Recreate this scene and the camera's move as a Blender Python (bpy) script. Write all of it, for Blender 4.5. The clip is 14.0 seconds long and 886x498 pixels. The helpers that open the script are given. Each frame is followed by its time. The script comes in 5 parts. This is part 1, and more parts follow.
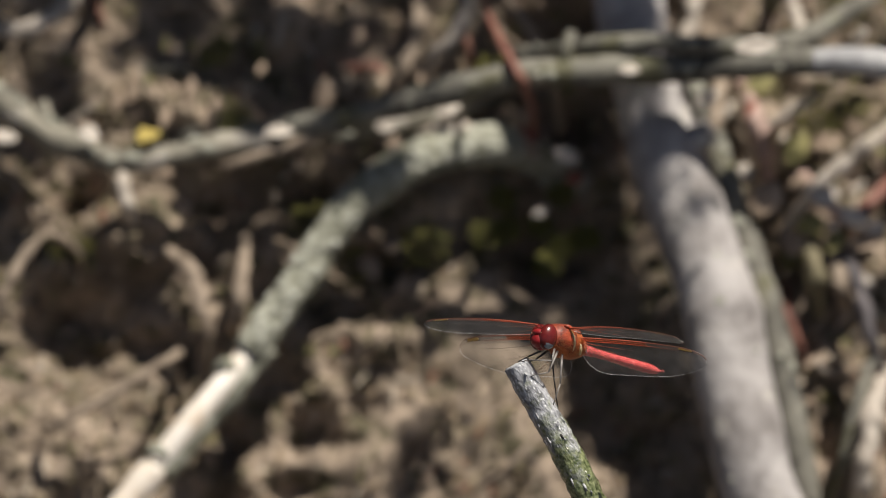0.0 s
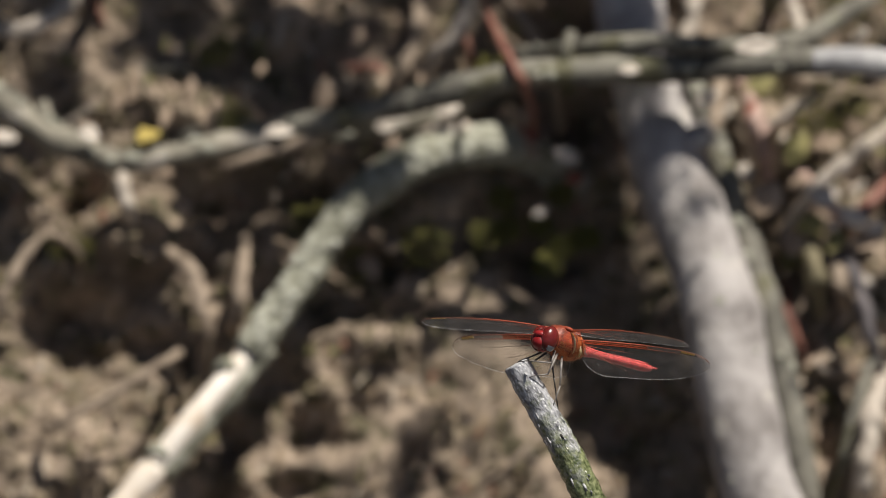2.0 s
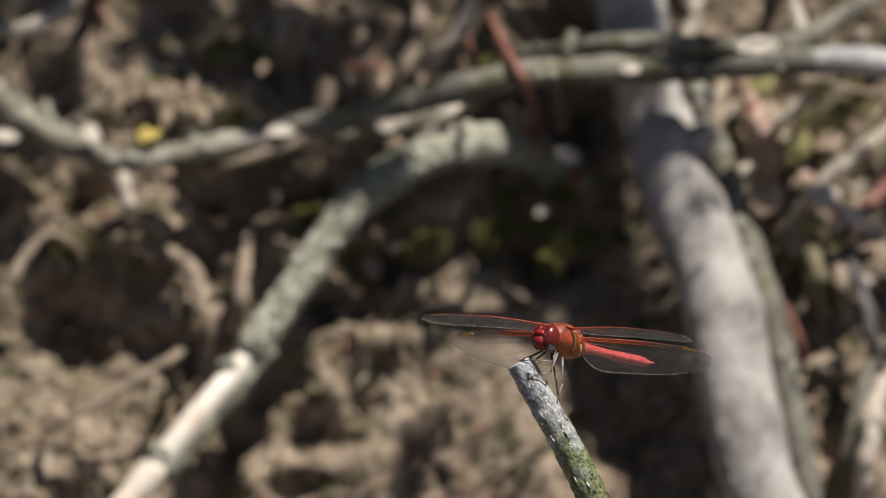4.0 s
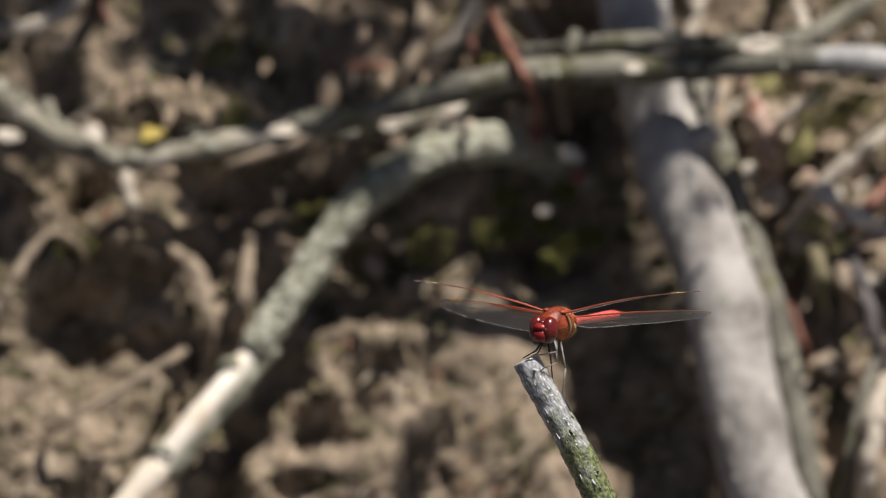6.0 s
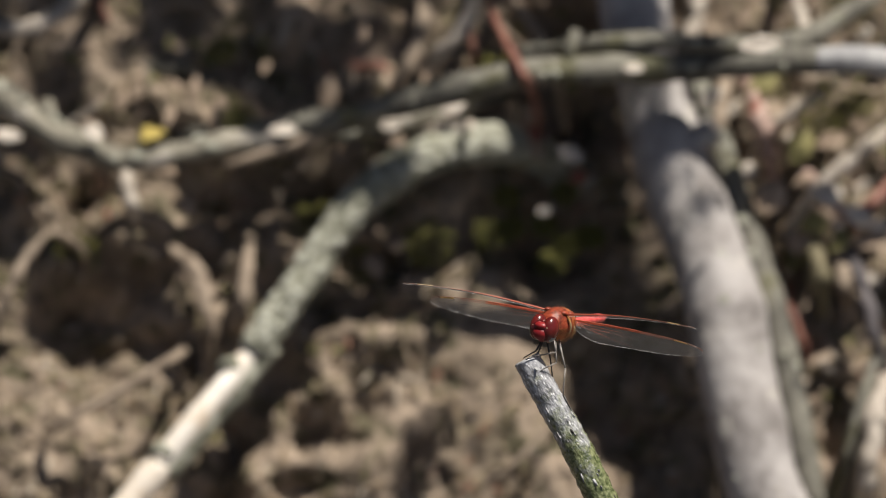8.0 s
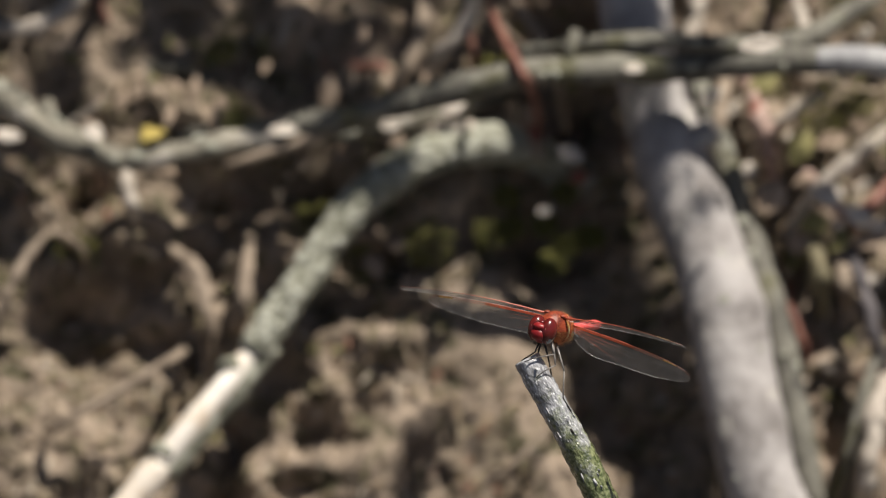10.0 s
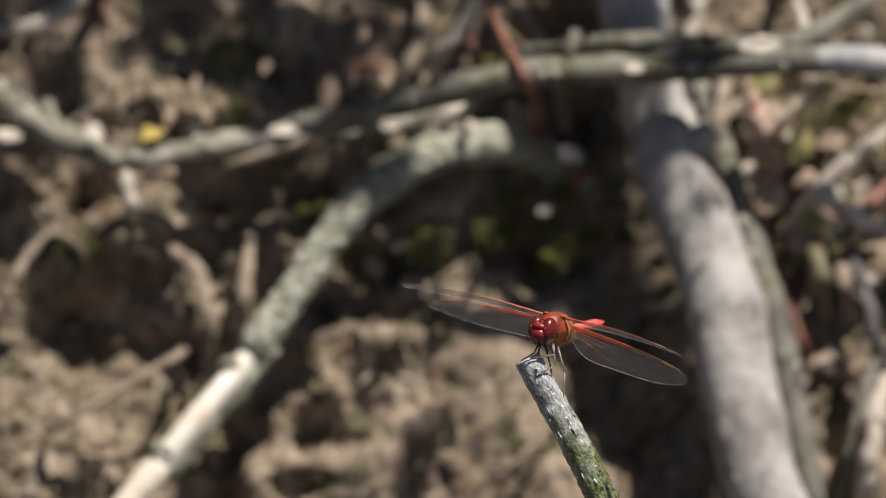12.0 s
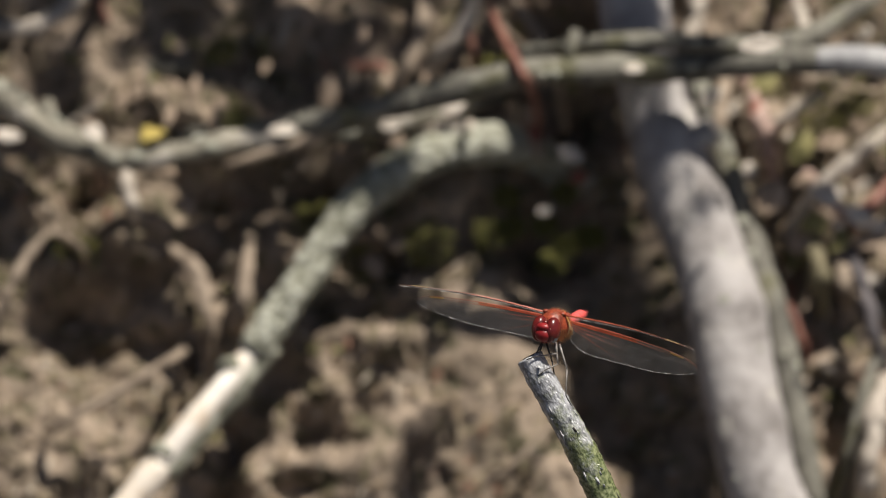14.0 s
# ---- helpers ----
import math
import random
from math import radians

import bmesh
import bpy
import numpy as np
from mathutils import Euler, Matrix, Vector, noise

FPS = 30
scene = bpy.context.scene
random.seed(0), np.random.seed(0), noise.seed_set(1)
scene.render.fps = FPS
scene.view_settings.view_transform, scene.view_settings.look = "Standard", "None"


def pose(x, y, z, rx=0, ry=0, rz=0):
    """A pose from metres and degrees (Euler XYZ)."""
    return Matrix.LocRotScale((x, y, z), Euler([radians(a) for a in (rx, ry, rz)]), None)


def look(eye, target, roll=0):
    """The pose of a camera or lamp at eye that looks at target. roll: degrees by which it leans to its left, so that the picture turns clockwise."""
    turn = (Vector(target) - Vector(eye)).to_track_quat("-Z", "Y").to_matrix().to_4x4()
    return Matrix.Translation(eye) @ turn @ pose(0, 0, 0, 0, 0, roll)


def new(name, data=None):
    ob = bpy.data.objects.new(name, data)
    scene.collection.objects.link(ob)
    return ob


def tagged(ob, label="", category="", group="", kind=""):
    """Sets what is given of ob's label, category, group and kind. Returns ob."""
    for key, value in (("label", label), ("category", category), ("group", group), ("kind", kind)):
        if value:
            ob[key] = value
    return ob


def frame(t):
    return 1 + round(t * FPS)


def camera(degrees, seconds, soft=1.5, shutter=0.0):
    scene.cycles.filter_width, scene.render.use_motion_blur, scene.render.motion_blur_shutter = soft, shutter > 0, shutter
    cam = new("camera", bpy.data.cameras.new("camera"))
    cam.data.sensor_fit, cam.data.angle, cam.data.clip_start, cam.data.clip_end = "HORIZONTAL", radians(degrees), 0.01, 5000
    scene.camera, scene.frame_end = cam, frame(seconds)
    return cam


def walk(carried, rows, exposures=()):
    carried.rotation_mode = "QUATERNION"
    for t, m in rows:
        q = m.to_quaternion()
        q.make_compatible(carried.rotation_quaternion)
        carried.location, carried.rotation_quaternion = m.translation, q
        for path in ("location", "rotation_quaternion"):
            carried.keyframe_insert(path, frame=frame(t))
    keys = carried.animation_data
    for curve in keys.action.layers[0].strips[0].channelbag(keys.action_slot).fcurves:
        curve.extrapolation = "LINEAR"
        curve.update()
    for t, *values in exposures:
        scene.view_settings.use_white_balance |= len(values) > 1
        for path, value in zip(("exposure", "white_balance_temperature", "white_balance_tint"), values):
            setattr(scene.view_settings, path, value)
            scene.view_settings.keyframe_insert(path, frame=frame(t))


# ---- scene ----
import itertools

MM = 0.001
PITCH = radians(8)
TELE = 2.514                      # metres from the lens to the insect
FOCUS = Vector((0, 0, 0.55))      # the point in focus in the middle of the picture
VIEW = Vector((0, math.cos(PITCH), -math.sin(PITCH)))
UP = Vector((0, math.sin(PITCH), math.cos(PITCH)))
RIGHT = Vector((1, 0, 0))
EYE = FOCUS - VIEW * TELE
# the pond bank: a steep slope of dried mud behind the perch
SLOPE = radians(65)
BANK = FOCUS + VIEW * 0.25
ALONG = Vector((0, math.cos(SLOPE), math.sin(SLOPE)))
OUT = Vector((0, -math.sin(SLOPE), math.cos(SLOPE)))


def bank(u, s, h):
    """A place on the bank: u mm to the right, s mm up the slope, h mm off it."""
    return BANK + (RIGHT * u + ALONG * s + OUT * h) * MM


def near(x, y, z):
    """A place by the perch, in mm: right, up and towards the lens."""
    return FOCUS + (RIGHT * x + UP * y - VIEW * z) * MM


# ---- camera ----
cam = camera(4.0, 14.0, soft=1.1, shutter=0.5)
cam.data.dof.use_dof = True
cam.data.dof.focus_distance = TELE
cam.data.dof.aperture_fstop = 15.5
cam.data.dof.aperture_blades = 8
FIRST = look(EYE, near(0.84, 0.26, 0))
LATER = look(EYE, FOCUS)
walk(cam, [(0.0, FIRST), (3.4, FIRST), (5.0, LATER), (14.0, LATER)], exposures=((0.0, 0.34), (3.4, 0.34), (8.0, 0.37), (14.0, 0.40)))

# ---- world, sun ----
SUN_WAY = (RIGHT * 0.29 + UP * 0.86 - VIEW * 0.40).normalized()   # towards the sun
world = bpy.data.worlds.new("sky")
scene.world = world
world.use_nodes = True
wn = world.node_tree
sky = wn.nodes.new("ShaderNodeTexSky")
sky.sky_type = "NISHITA"
sky.sun_disc = False
sky.air_density = 0.35
sky.dust_density = 0.8
sky.ozone_density = 0.5
sky.sun_elevation = math.asin(SUN_WAY.z)
sky.sun_rotation = math.atan2(SUN_WAY.x, SUN_WAY.y)
wn.links.new(sky.outputs[0], wn.nodes["Background"].inputs[0])
wn.nodes["Background"].inputs[1].default_value = 0.05
sun = new("sun", bpy.data.lights.new("sun", "SUN"))
sun.data.energy = 5.0
sun.data.angle = radians(0.53)
sun.data.color = (1.0, 0.93, 0.83)
sun.matrix_world = look(Vector((0, 0, 3)) + SUN_WAY, Vector((0, 0, 3)))


# ---- materials ----
def shade(name, dark, light, scale, rough=0.8, bump=0.4, fine=4.0, spots=None, spot_scale=60.0, spot_cut=0.56, metal=0.0, depth=0.4, coat=0.0, coat_rough=0.2, coat_ior=1.5, relief_by=1.0, spec=0.4, stretch=None, lean=0.0):
    """A two-tone surface: broad mottling, fine grain with relief, and spots of a third colour."""
    m = bpy.data.materials.new(name)
    m.use_nodes = True
    nt = m.node_tree
    n, l = nt.nodes, nt.links
    b = n["Principled BSDF"]
    co = n.new("ShaderNodeTexCoord")
    vec = co.outputs["Object"]
    if stretch:
        mp = n.new("ShaderNodeMapping")
        mp.vector_type = "TEXTURE"
        mp.inputs["Scale"].default_value = stretch
        mp.inputs["Rotation"].default_value = (0, radians(lean), 0)
        l.new(vec, mp.inputs["Vector"])
        vec = mp.outputs["Vector"]
    big = n.new("ShaderNodeTexNoise")
    big.inputs["Scale"].default_value = scale
    big.inputs["Detail"].default_value = 5
    small = n.new("ShaderNodeTexNoise")
    small.inputs["Scale"].default_value = scale * fine
    small.inputs["Detail"].default_value = 4
    for t in (big, small):
        l.new(vec, t.inputs["Vector"])
    add = n.new("ShaderNodeMath")
    add.operation = "MULTIPLY_ADD"
    l.new(small.outputs["Fac"], add.inputs[0])
    add.inputs[1].default_value = depth
    l.new(big.outputs["Fac"], add.inputs[2])
    ramp = n.new("ShaderNodeValToRGB")
    ramp.color_ramp.elements[0].position = 0.30 + depth * 0.4
    ramp.color_ramp.elements[1].position = 0.62 + depth * 0.55
    ramp.color_ramp.elements[0].color = (*dark, 1)
    ramp.color_ramp.elements[1].color = (*light, 1)
    l.new(add.outputs[0], ramp.inputs[0])
    col = ramp.outputs[0]
    if spots:
        sp = n.new("ShaderNodeTexNoise")
        sp.inputs["Scale"].default_value = spot_scale
        sp.inputs["Detail"].default_value = 6
        sp.inputs["Roughness"].default_value = 0.62
        l.new(vec, sp.inputs["Vector"])
        cut = n.new("ShaderNodeMapRange")
        cut.inputs["From Min"].default_value = spot_cut - 0.03
        cut.inputs["From Max"].default_value = spot_cut + 0.05
        l.new(sp.outputs["Fac"], cut.inputs["Value"])
        mix = n.new("ShaderNodeMix")
        mix.data_type = "RGBA"
        l.new(cut.outputs[0], mix.inputs[0])
        l.new(col, mix.inputs[6])
        mix.inputs[7].default_value = (*spots, 1)
        col = mix.outputs[2]
    l.new(col, b.inputs["Base Color"])
    b.inputs["Roughness"].default_value = rough
    b.inputs["Metallic"].default_value = metal
    b.inputs["Coat Weight"].default_value = coat
    b.inputs["Coat Roughness"].default_value = coat_rough
    b.inputs["Coat IOR"].default_value = coat_ior
    b.inputs["Specular IOR Level"].default_value = spec
    bp = n.new("ShaderNodeBump")
    bp.inputs["Strength"].default_value = bump
    bp.inputs["Distance"].default_value = 0.25 * relief_by / (scale * fine)
    l.new(small.outputs["Fac"], bp.inputs["Height"])
    l.new(bp.outputs[0], b.inputs["Normal"])
    return m


MUD = shade("dried_mud", (0.092, 0.073, 0.055), (0.36, 0.287, 0.222), 95, 0.95, 1.0, 5, spots=(0.09, 0.082, 0.05), spot_scale=110, spot_cut=0.56, depth=0.6, spec=0.15)
DARK_SHORE = shade("dark_shore", (0.018, 0.016, 0.013), (0.045, 0.040, 0.032), 9, 0.45, 0.5, 6, spec=0.5)
CLOD = shade("mud_clod", (0.14, 0.115, 0.085), (0.34, 0.28, 0.21), 90, 0.95, 0.8, 4, spec=0.15)
LITTER = shade("dead_litter", (0.14, 0.115, 0.085), (0.34, 0.28, 0.21), 90, 0.9, 0.8, 4, spec=0.2)


def vary(m, stops):
    """Give each loose piece of a joined layer a tone of its own."""
    n, l = m.node_tree.nodes, m.node_tree.links
    b = n["Principled BSDF"]
    old = b.inputs["Base Color"].links[0].from_socket
    geo = n.new("ShaderNodeNewGeometry")
    ramp = n.new("ShaderNodeValToRGB")
    ramp.color_ramp.interpolation = "CONSTANT"
    for k, (at, colour) in enumerate(stops):
        e = ramp.color_ramp.elements[k] if k < 2 else ramp.color_ramp.elements.new(at)
        e.position = at
        e.color = (*colour, 1)
    l.new(geo.outputs["Random Per Island"], ramp.inputs[0])
    mix = n.new("ShaderNodeMix")
    mix.data_type = "RGBA"
    mix.inputs[0].default_value = 0.65
    l.new(old, mix.inputs[6])
    l.new(ramp.outputs[0], mix.inputs[7])
    l.new(mix.outputs[2], b.inputs["Base Color"])


vary(CLOD, ((0.0, (0.10, 0.085, 0.06)), (0.2, (0.15, 0.125, 0.075)), (0.45, (0.23, 0.178, 0.13)), (0.8, (0.30, 0.235, 0.178)), (0.96, (0.40, 0.345, 0.285))))
vary(LITTER, ((0.0, (0.06, 0.045, 0.03)), (0.3, (0.15, 0.14, 0.06)), (0.5, (0.26, 0.19, 0.12)), (0.72, (0.42, 0.34, 0.25)), (0.88, (0.60, 0.53, 0.44)), (0.96, (0.24, 0.09, 0.06))))
BARK_GREY = shade("grey_bark", (0.15, 0.135, 0.128), (0.455, 0.43, 0.42), 75, 0.8, 0.5, 6, spots=(0.50, 0.47, 0.43), spot_scale=120, spot_cut=0.6)
BARK_MOSSY = shade("mossy_bark", (0.06, 0.057, 0.05), (0.22, 0.21, 0.175), 110, 0.85, 0.8, 4, spots=(0.12, 0.115, 0.07), spot_scale=90, spot_cut=0.57)
BARK_LICHEN = shade("lichen_bark", (0.10, 0.10, 0.075), (0.25, 0.25, 0.19), 130, 0.9, 0.9, 3, spots=(0.36, 0.36, 0.30), spot_scale=420, spot_cut=0.52)
BARE_WOOD = shade("bare_wood", (0.68, 0.57, 0.45), (0.95, 0.91, 0.84), 110, 0.35, 0.3, 4, spots=(0.30, 0.25, 0.16), spot_scale=160, spot_cut=0.66, spec=0.6)
WORN_BARK = shade("worn_bark", (0.085, 0.08, 0.065), (0.27, 0.25, 0.20), 110, 0.8, 0.7, 4, spots=(0.62, 0.57, 0.50), spot_scale=62, spot_cut=0.575)
PALE_STICK = shade("weathered_wood", (0.27, 0.23, 0.19), (0.50, 0.445, 0.385), 140, 0.75, 0.5, 4)
BARE_GREY = shade("bleached_wood", (0.24, 0.24, 0.25), (0.42, 0.415, 0.42), 130, 0.6, 0.5, 4)
PINK_STICK = shade("pinkish_wood", (0.24, 0.16, 0.13), (0.50, 0.36, 0.31), 140, 0.75, 0.5, 4)
DARK_STEM = shade("dark_stem", (0.05, 0.045, 0.05), (0.13, 0.115, 0.12), 150, 0.7, 0.5, 4)
OLIVE_STEM = shade("olive_stem", (0.11, 0.095, 0.055), (0.23, 0.20, 0.125), 140, 0.8, 0.5, 4)
TAN_STEM = shade("tan_stem", (0.15, 0.115, 0.085), (0.33, 0.265, 0.205), 140, 0.8, 0.5, 4)
RED_STEM = shade("red_stem", (0.12, 0.045, 0.035), (0.25, 0.115, 0.085), 160, 0.6, 0.4, 4)
MOSS = shade("moss", (0.06, 0.065, 0.012), (0.17, 0.16, 0.045), 300, 0.95, 0.8, 4)
LEAF_DRY = shade("dry_leaf", (0.19, 0.138, 0.098), (0.37, 0.285, 0.215), 120, 0.75, 0.4, 5)
LEAF_RED = shade("red_leaf", (0.16, 0.05, 0.035), (0.33, 0.13, 0.09), 120, 0.7, 0.4, 5)
LEAF_PALE = shade("bleached_leaf", (0.36, 0.31, 0.26), (0.68, 0.62, 0.55), 120, 0.7, 0.4, 5)
LEAF_LICH = shade("lichen_flake", (0.28, 0.31, 0.26), (0.52, 0.55, 0.47), 200, 0.9, 0.5, 5)
LEAF_OLIVE = shade("olive_leaf", (0.09, 0.085, 0.03), (0.26, 0.235, 0.10), 130, 0.8, 0.5, 5)
LEAF_GREEN = shade("green_leaf", (0.04, 0.07, 0.02), (0.07, 0.12, 0.03), 100, 0.5, 0.2, 5)
LICHEN_CRUST = shade("lichen_crust", (0.19, 0.19, 0.155), (0.44, 0.44, 0.37), 400, 0.9, 0.6, 4)
LICHEN_PALE = shade("pale_lichen", (0.28, 0.285, 0.235), (0.52, 0.52, 0.45), 500, 0.9, 0.6, 4)
YELLOW_LICHEN = shade("yellow_lichen", (0.45, 0.33, 0.08), (0.62, 0.50, 0.16), 300, 0.9, 0.5, 4)
# near-white spots serve as pale flecks and as painted sparkles of the bark
TWIG_BARK = shade("silver_bark", (0.075, 0.075, 0.08), (0.47, 0.475, 0.50), 700, 0.27, 1.0, 3, spots=(0.90, 0.91, 0.93), spot_scale=1700, spot_cut=0.595, spec=1.0, stretch=(1, 1, 2.0), lean=-29.6, relief_by=2.8, depth=0.7)
TWIG_ALGAE = shade("algae_bark", (0.065, 0.08, 0.03), (0.22, 0.24, 0.13), 500, 0.5, 1.0, 3, spots=(0.36, 0.37, 0.30), spot_scale=1300, spot_cut=0.55, spec=0.5)
def add_algae(m, tip, start, full, dark, light):
    """A green film of algae that begins some way below the tip, with a ragged edge."""
    n, l = m.node_tree.nodes, m.node_tree.links
    b = n["Principled BSDF"]
    old = b.inputs["Base Color"].links[0].from_socket
    co = n.new("ShaderNodeTexCoord")
    far = n.new("ShaderNodeVectorMath")
    far.operation = "DISTANCE"
    l.new(co.outputs["Object"], far.inputs[0])
    far.inputs[1].default_value = tip
    rag = n.new("ShaderNodeTexNoise")
    rag.inputs["Scale"].default_value = 330
    rag.inputs["Detail"].default_value = 7
    rag.inputs["Roughness"].default_value = 0.68
    l.new(co.outputs["Object"], rag.inputs["Vector"])
    add = n.new("ShaderNodeMath")
    add.operation = "MULTIPLY_ADD"
    l.new(rag.outputs["Fac"], add.inputs[0])
    add.inputs[1].default_value = 0.060
    l.new(far.outputs["Value"], add.inputs[2])
    step = n.new("ShaderNodeMapRange")
    step.inputs["From Min"].default_value = start + 0.030
    step.inputs["From Max"].default_value = full + 0.030
    l.new(add.outputs[0], step.inputs["Value"])
    fine = n.new("ShaderNodeTexNoise")
    fine.inputs["Scale"].default_value = 1300
    fine.inputs["Detail"].default_value = 4
    l.new(co.outputs["Object"], fine.inputs["Vector"])
    ramp = n.new("ShaderNodeValToRGB")
    ramp.color_ramp.elements[0].position, ramp.color_ramp.elements[1].position = 0.35, 0.68
    ramp.color_ramp.elements[0].color, ramp.color_ramp.elements[1].color = (*dark, 1), (*light, 1)
    l.new(fine.outputs["Fac"], ramp.inputs[0])
    mix = n.new("ShaderNodeMix")
    mix.data_type = "RGBA"
    l.new(step.outputs[0], mix.inputs[0])
    l.new(old, mix.inputs[6])
    l.new(ramp.outputs[0], mix.inputs[7])
    l.new(mix.outputs[2], b.inputs["Base Color"])


PERCH_FOOT = Vector((0.36, -0.06, -0.02))
PERCH_TIP = near(16.7, -21.9, -2)
add_algae(TWIG_BARK, PERCH_TIP - PERCH_FOOT, 0.010, 0.024, (0.055, 0.075, 0.02), (0.28, 0.305, 0.15))
CUT_WOOD = shade("cut_wood", (0.22, 0.23, 0.24), (0.50, 0.51, 0.52), 900, 0.6, 0.6, 3)
CHITIN_RED = shade("red_chitin", (0.58, 0.05, 0.05), (0.84, 0.14, 0.13), 600, 0.42, 0.3, 4, spec=0.5)
THORAX_RED = shade("rust_thorax", (0.10, 0.016, 0.008), (0.39, 0.068, 0.028), 420, 0.5, 0.8, 4, spots=(0.05, 0.012, 0.007), spot_scale=620, spot_cut=0.63, spec=0.5)
SEAM_BROWN = shade("seam_brown", (0.05, 0.014, 0.008), (0.11, 0.03, 0.014), 500, 0.6, 0.3, 4)
THORAX_ORANGE = shade("orange_thorax", (0.23, 0.045, 0.013), (0.50, 0.135, 0.04), 500, 0.55, 0.5, 4)
CREAM = shade("cream_stripe", (0.48, 0.38, 0.20), (0.66, 0.56, 0.36), 700, 0.5, 0.3, 4)
EYE_RED = shade("red_eye", (0.07, 0.006, 0.006), (0.14, 0.012, 0.010), 300, 0.7, 0.05, 6, coat=1.0, coat_rough=0.25, coat_ior=1.55, spec=0.03)
EYE_BLUE = shade("blue_eye", (0.12, 0.13, 0.15), (0.26, 0.29, 0.33), 500, 0.2, 0.05, 6, coat=0.5)
FACE_RED = shade("red_face", (0.15, 0.007, 0.009), (0.28, 0.016, 0.018), 600, 0.42, 0.1, 5, coat=0.12)
# lit and shaded leg colours; the dark one also serves black feet and feelers
LEG_LIT = shade("lit_leg", (0.09, 0.08, 0.075), (0.26, 0.24, 0.225), 700, 0.4, 0.3, 4, spec=0.5)
LEG_BLACK_SHADED = shade("black_shaded_leg", (0.012, 0.010, 0.009), (0.035, 0.03, 0.028), 700, 0.4, 0.3, 4, spec=0.5)
VEIN_RED = shade("red_vein", (0.30, 0.055, 0.03), (0.50, 0.13, 0.075), 300, 0.4, 0.1, 4)


def fade_along_wing(m, outer, start, end):
    """Let a vein's colour pass from its own near the hinge to the outer one towards the tip."""
    n, l = m.node_tree.nodes, m.node_tree.links
    b = n["Principled BSDF"]
    old = b.inputs["Base Color"].links[0].from_socket
    co = n.new("ShaderNodeTexCoord")
    sep = n.new("ShaderNodeSeparateXYZ")
    l.new(co.outputs["Object"], sep.inputs[0])
    mag = n.new("ShaderNodeMath")
    mag.operation = "ABSOLUTE"
    l.new(sep.outputs["Y"], mag.inputs[0])
    far = n.new("ShaderNodeMapRange")
    far.inputs["From Min"].default_value = start
    far.inputs["From Max"].default_value = end
    l.new(mag.outputs[0], far.inputs["Value"])
    mix = n.new("ShaderNodeMix")
    mix.data_type = "RGBA"
    l.new(far.outputs[0], mix.inputs[0])
    l.new(old, mix.inputs[6])
    mix.inputs[7].default_value = (*outer, 1)
    l.new(mix.outputs[2], b.inputs["Base Color"])


VEIN_INNER = shade("inner_vein", (0.40, 0.06, 0.03), (0.58, 0.15, 0.08), 300, 0.4, 0.1, 4)
fade_along_wing(VEIN_RED, (0.16, 0.07, 0.045), 0.010, 0.022)
fade_along_wing(VEIN_INNER, (0.10, 0.075, 0.065), 0.004, 0.012)
VEIN_DARK = shade("dark_vein", (0.025, 0.022, 0.02), (0.08, 0.07, 0.065), 300, 0.3, 0.1, 4, spec=0.5)
# edge vein coloured pale to carry the white highlights along the wing
VEIN_RIM = shade("glint_vein", (0.40, 0.39, 0.38), (0.68, 0.67, 0.66), 300, 0.25, 0.1, 4, spec=0.9)
STIGMA = shade("yellow_stigma", (0.55, 0.40, 0.16), (0.72, 0.58, 0.30), 500, 0.45, 0.1, 4)
HAIR = shade("pale_hair", (0.46, 0.22, 0.10), (0.72, 0.47, 0.25), 500, 0.6, 0.0, 4)


def membrane(name, tint, film, rough, skin=(0.60, 0.61, 0.64)):
    """Clear wing skin: mostly see-through, with a thin sheen and a little scatter."""
    m = bpy.data.materials.new(name)
    m.use_nodes = True
    nt = m.node_tree
    n, l = nt.nodes, nt.links
    out = n["Material Output"]
    clear = n.new("ShaderNodeBsdfTransparent")
    clear.inputs[0].default_value = (*tint, 1)
    b = n["Principled BSDF"]
    b.inputs["Base Color"].default_value = (*skin, 1)
    b.inputs["Roughness"].default_value = rough
    b.inputs["Specular IOR Level"].default_value = 0.8
    co = n.new("ShaderNodeTexCoord")
    no = n.new("ShaderNodeTexNoise")
    no.inputs["Scale"].default_value = 900
    no.inputs["Detail"].default_value = 3
    l.new(co.outputs["Object"], no.inputs["Vector"])
    bp = n.new("ShaderNodeBump")
    bp.inputs["Strength"].default_value = 0.9
    bp.inputs["Distance"].default_value = 0.0004
    l.new(no.outputs["Fac"], bp.inputs["Height"])
    l.new(bp.outputs[0], b.inputs["Normal"])
    fac = n.new("ShaderNodeMapRange")
    fac.inputs["From Min"].default_value = 0.3
    fac.inputs["From Max"].default_value = 0.75
    fac.inputs["To Min"].default_value = film * 0.75
    fac.inputs["To Max"].default_value = film * 1.35
    l.new(no.outputs["Fac"], fac.inputs["Value"])
    mix = n.new("ShaderNodeMixShader")
    l.new(fac.outputs[0], mix.inputs[0])
    l.new(clear.outputs[0], mix.inputs[1])
    glow = n.new("ShaderNodeBsdfTranslucent")
    glow.inputs[0].default_value = (*skin, 1)
    both = n.new("ShaderNodeMixShader")
    both.inputs[0].default_value = 0.45
    l.new(b.outputs[0], both.inputs[1])
    l.new(glow.outputs[0], both.inputs[2])
    l.new(both.outputs[0], mix.inputs[2])
    l.new(mix.outputs[0], out.inputs[0])
    return m


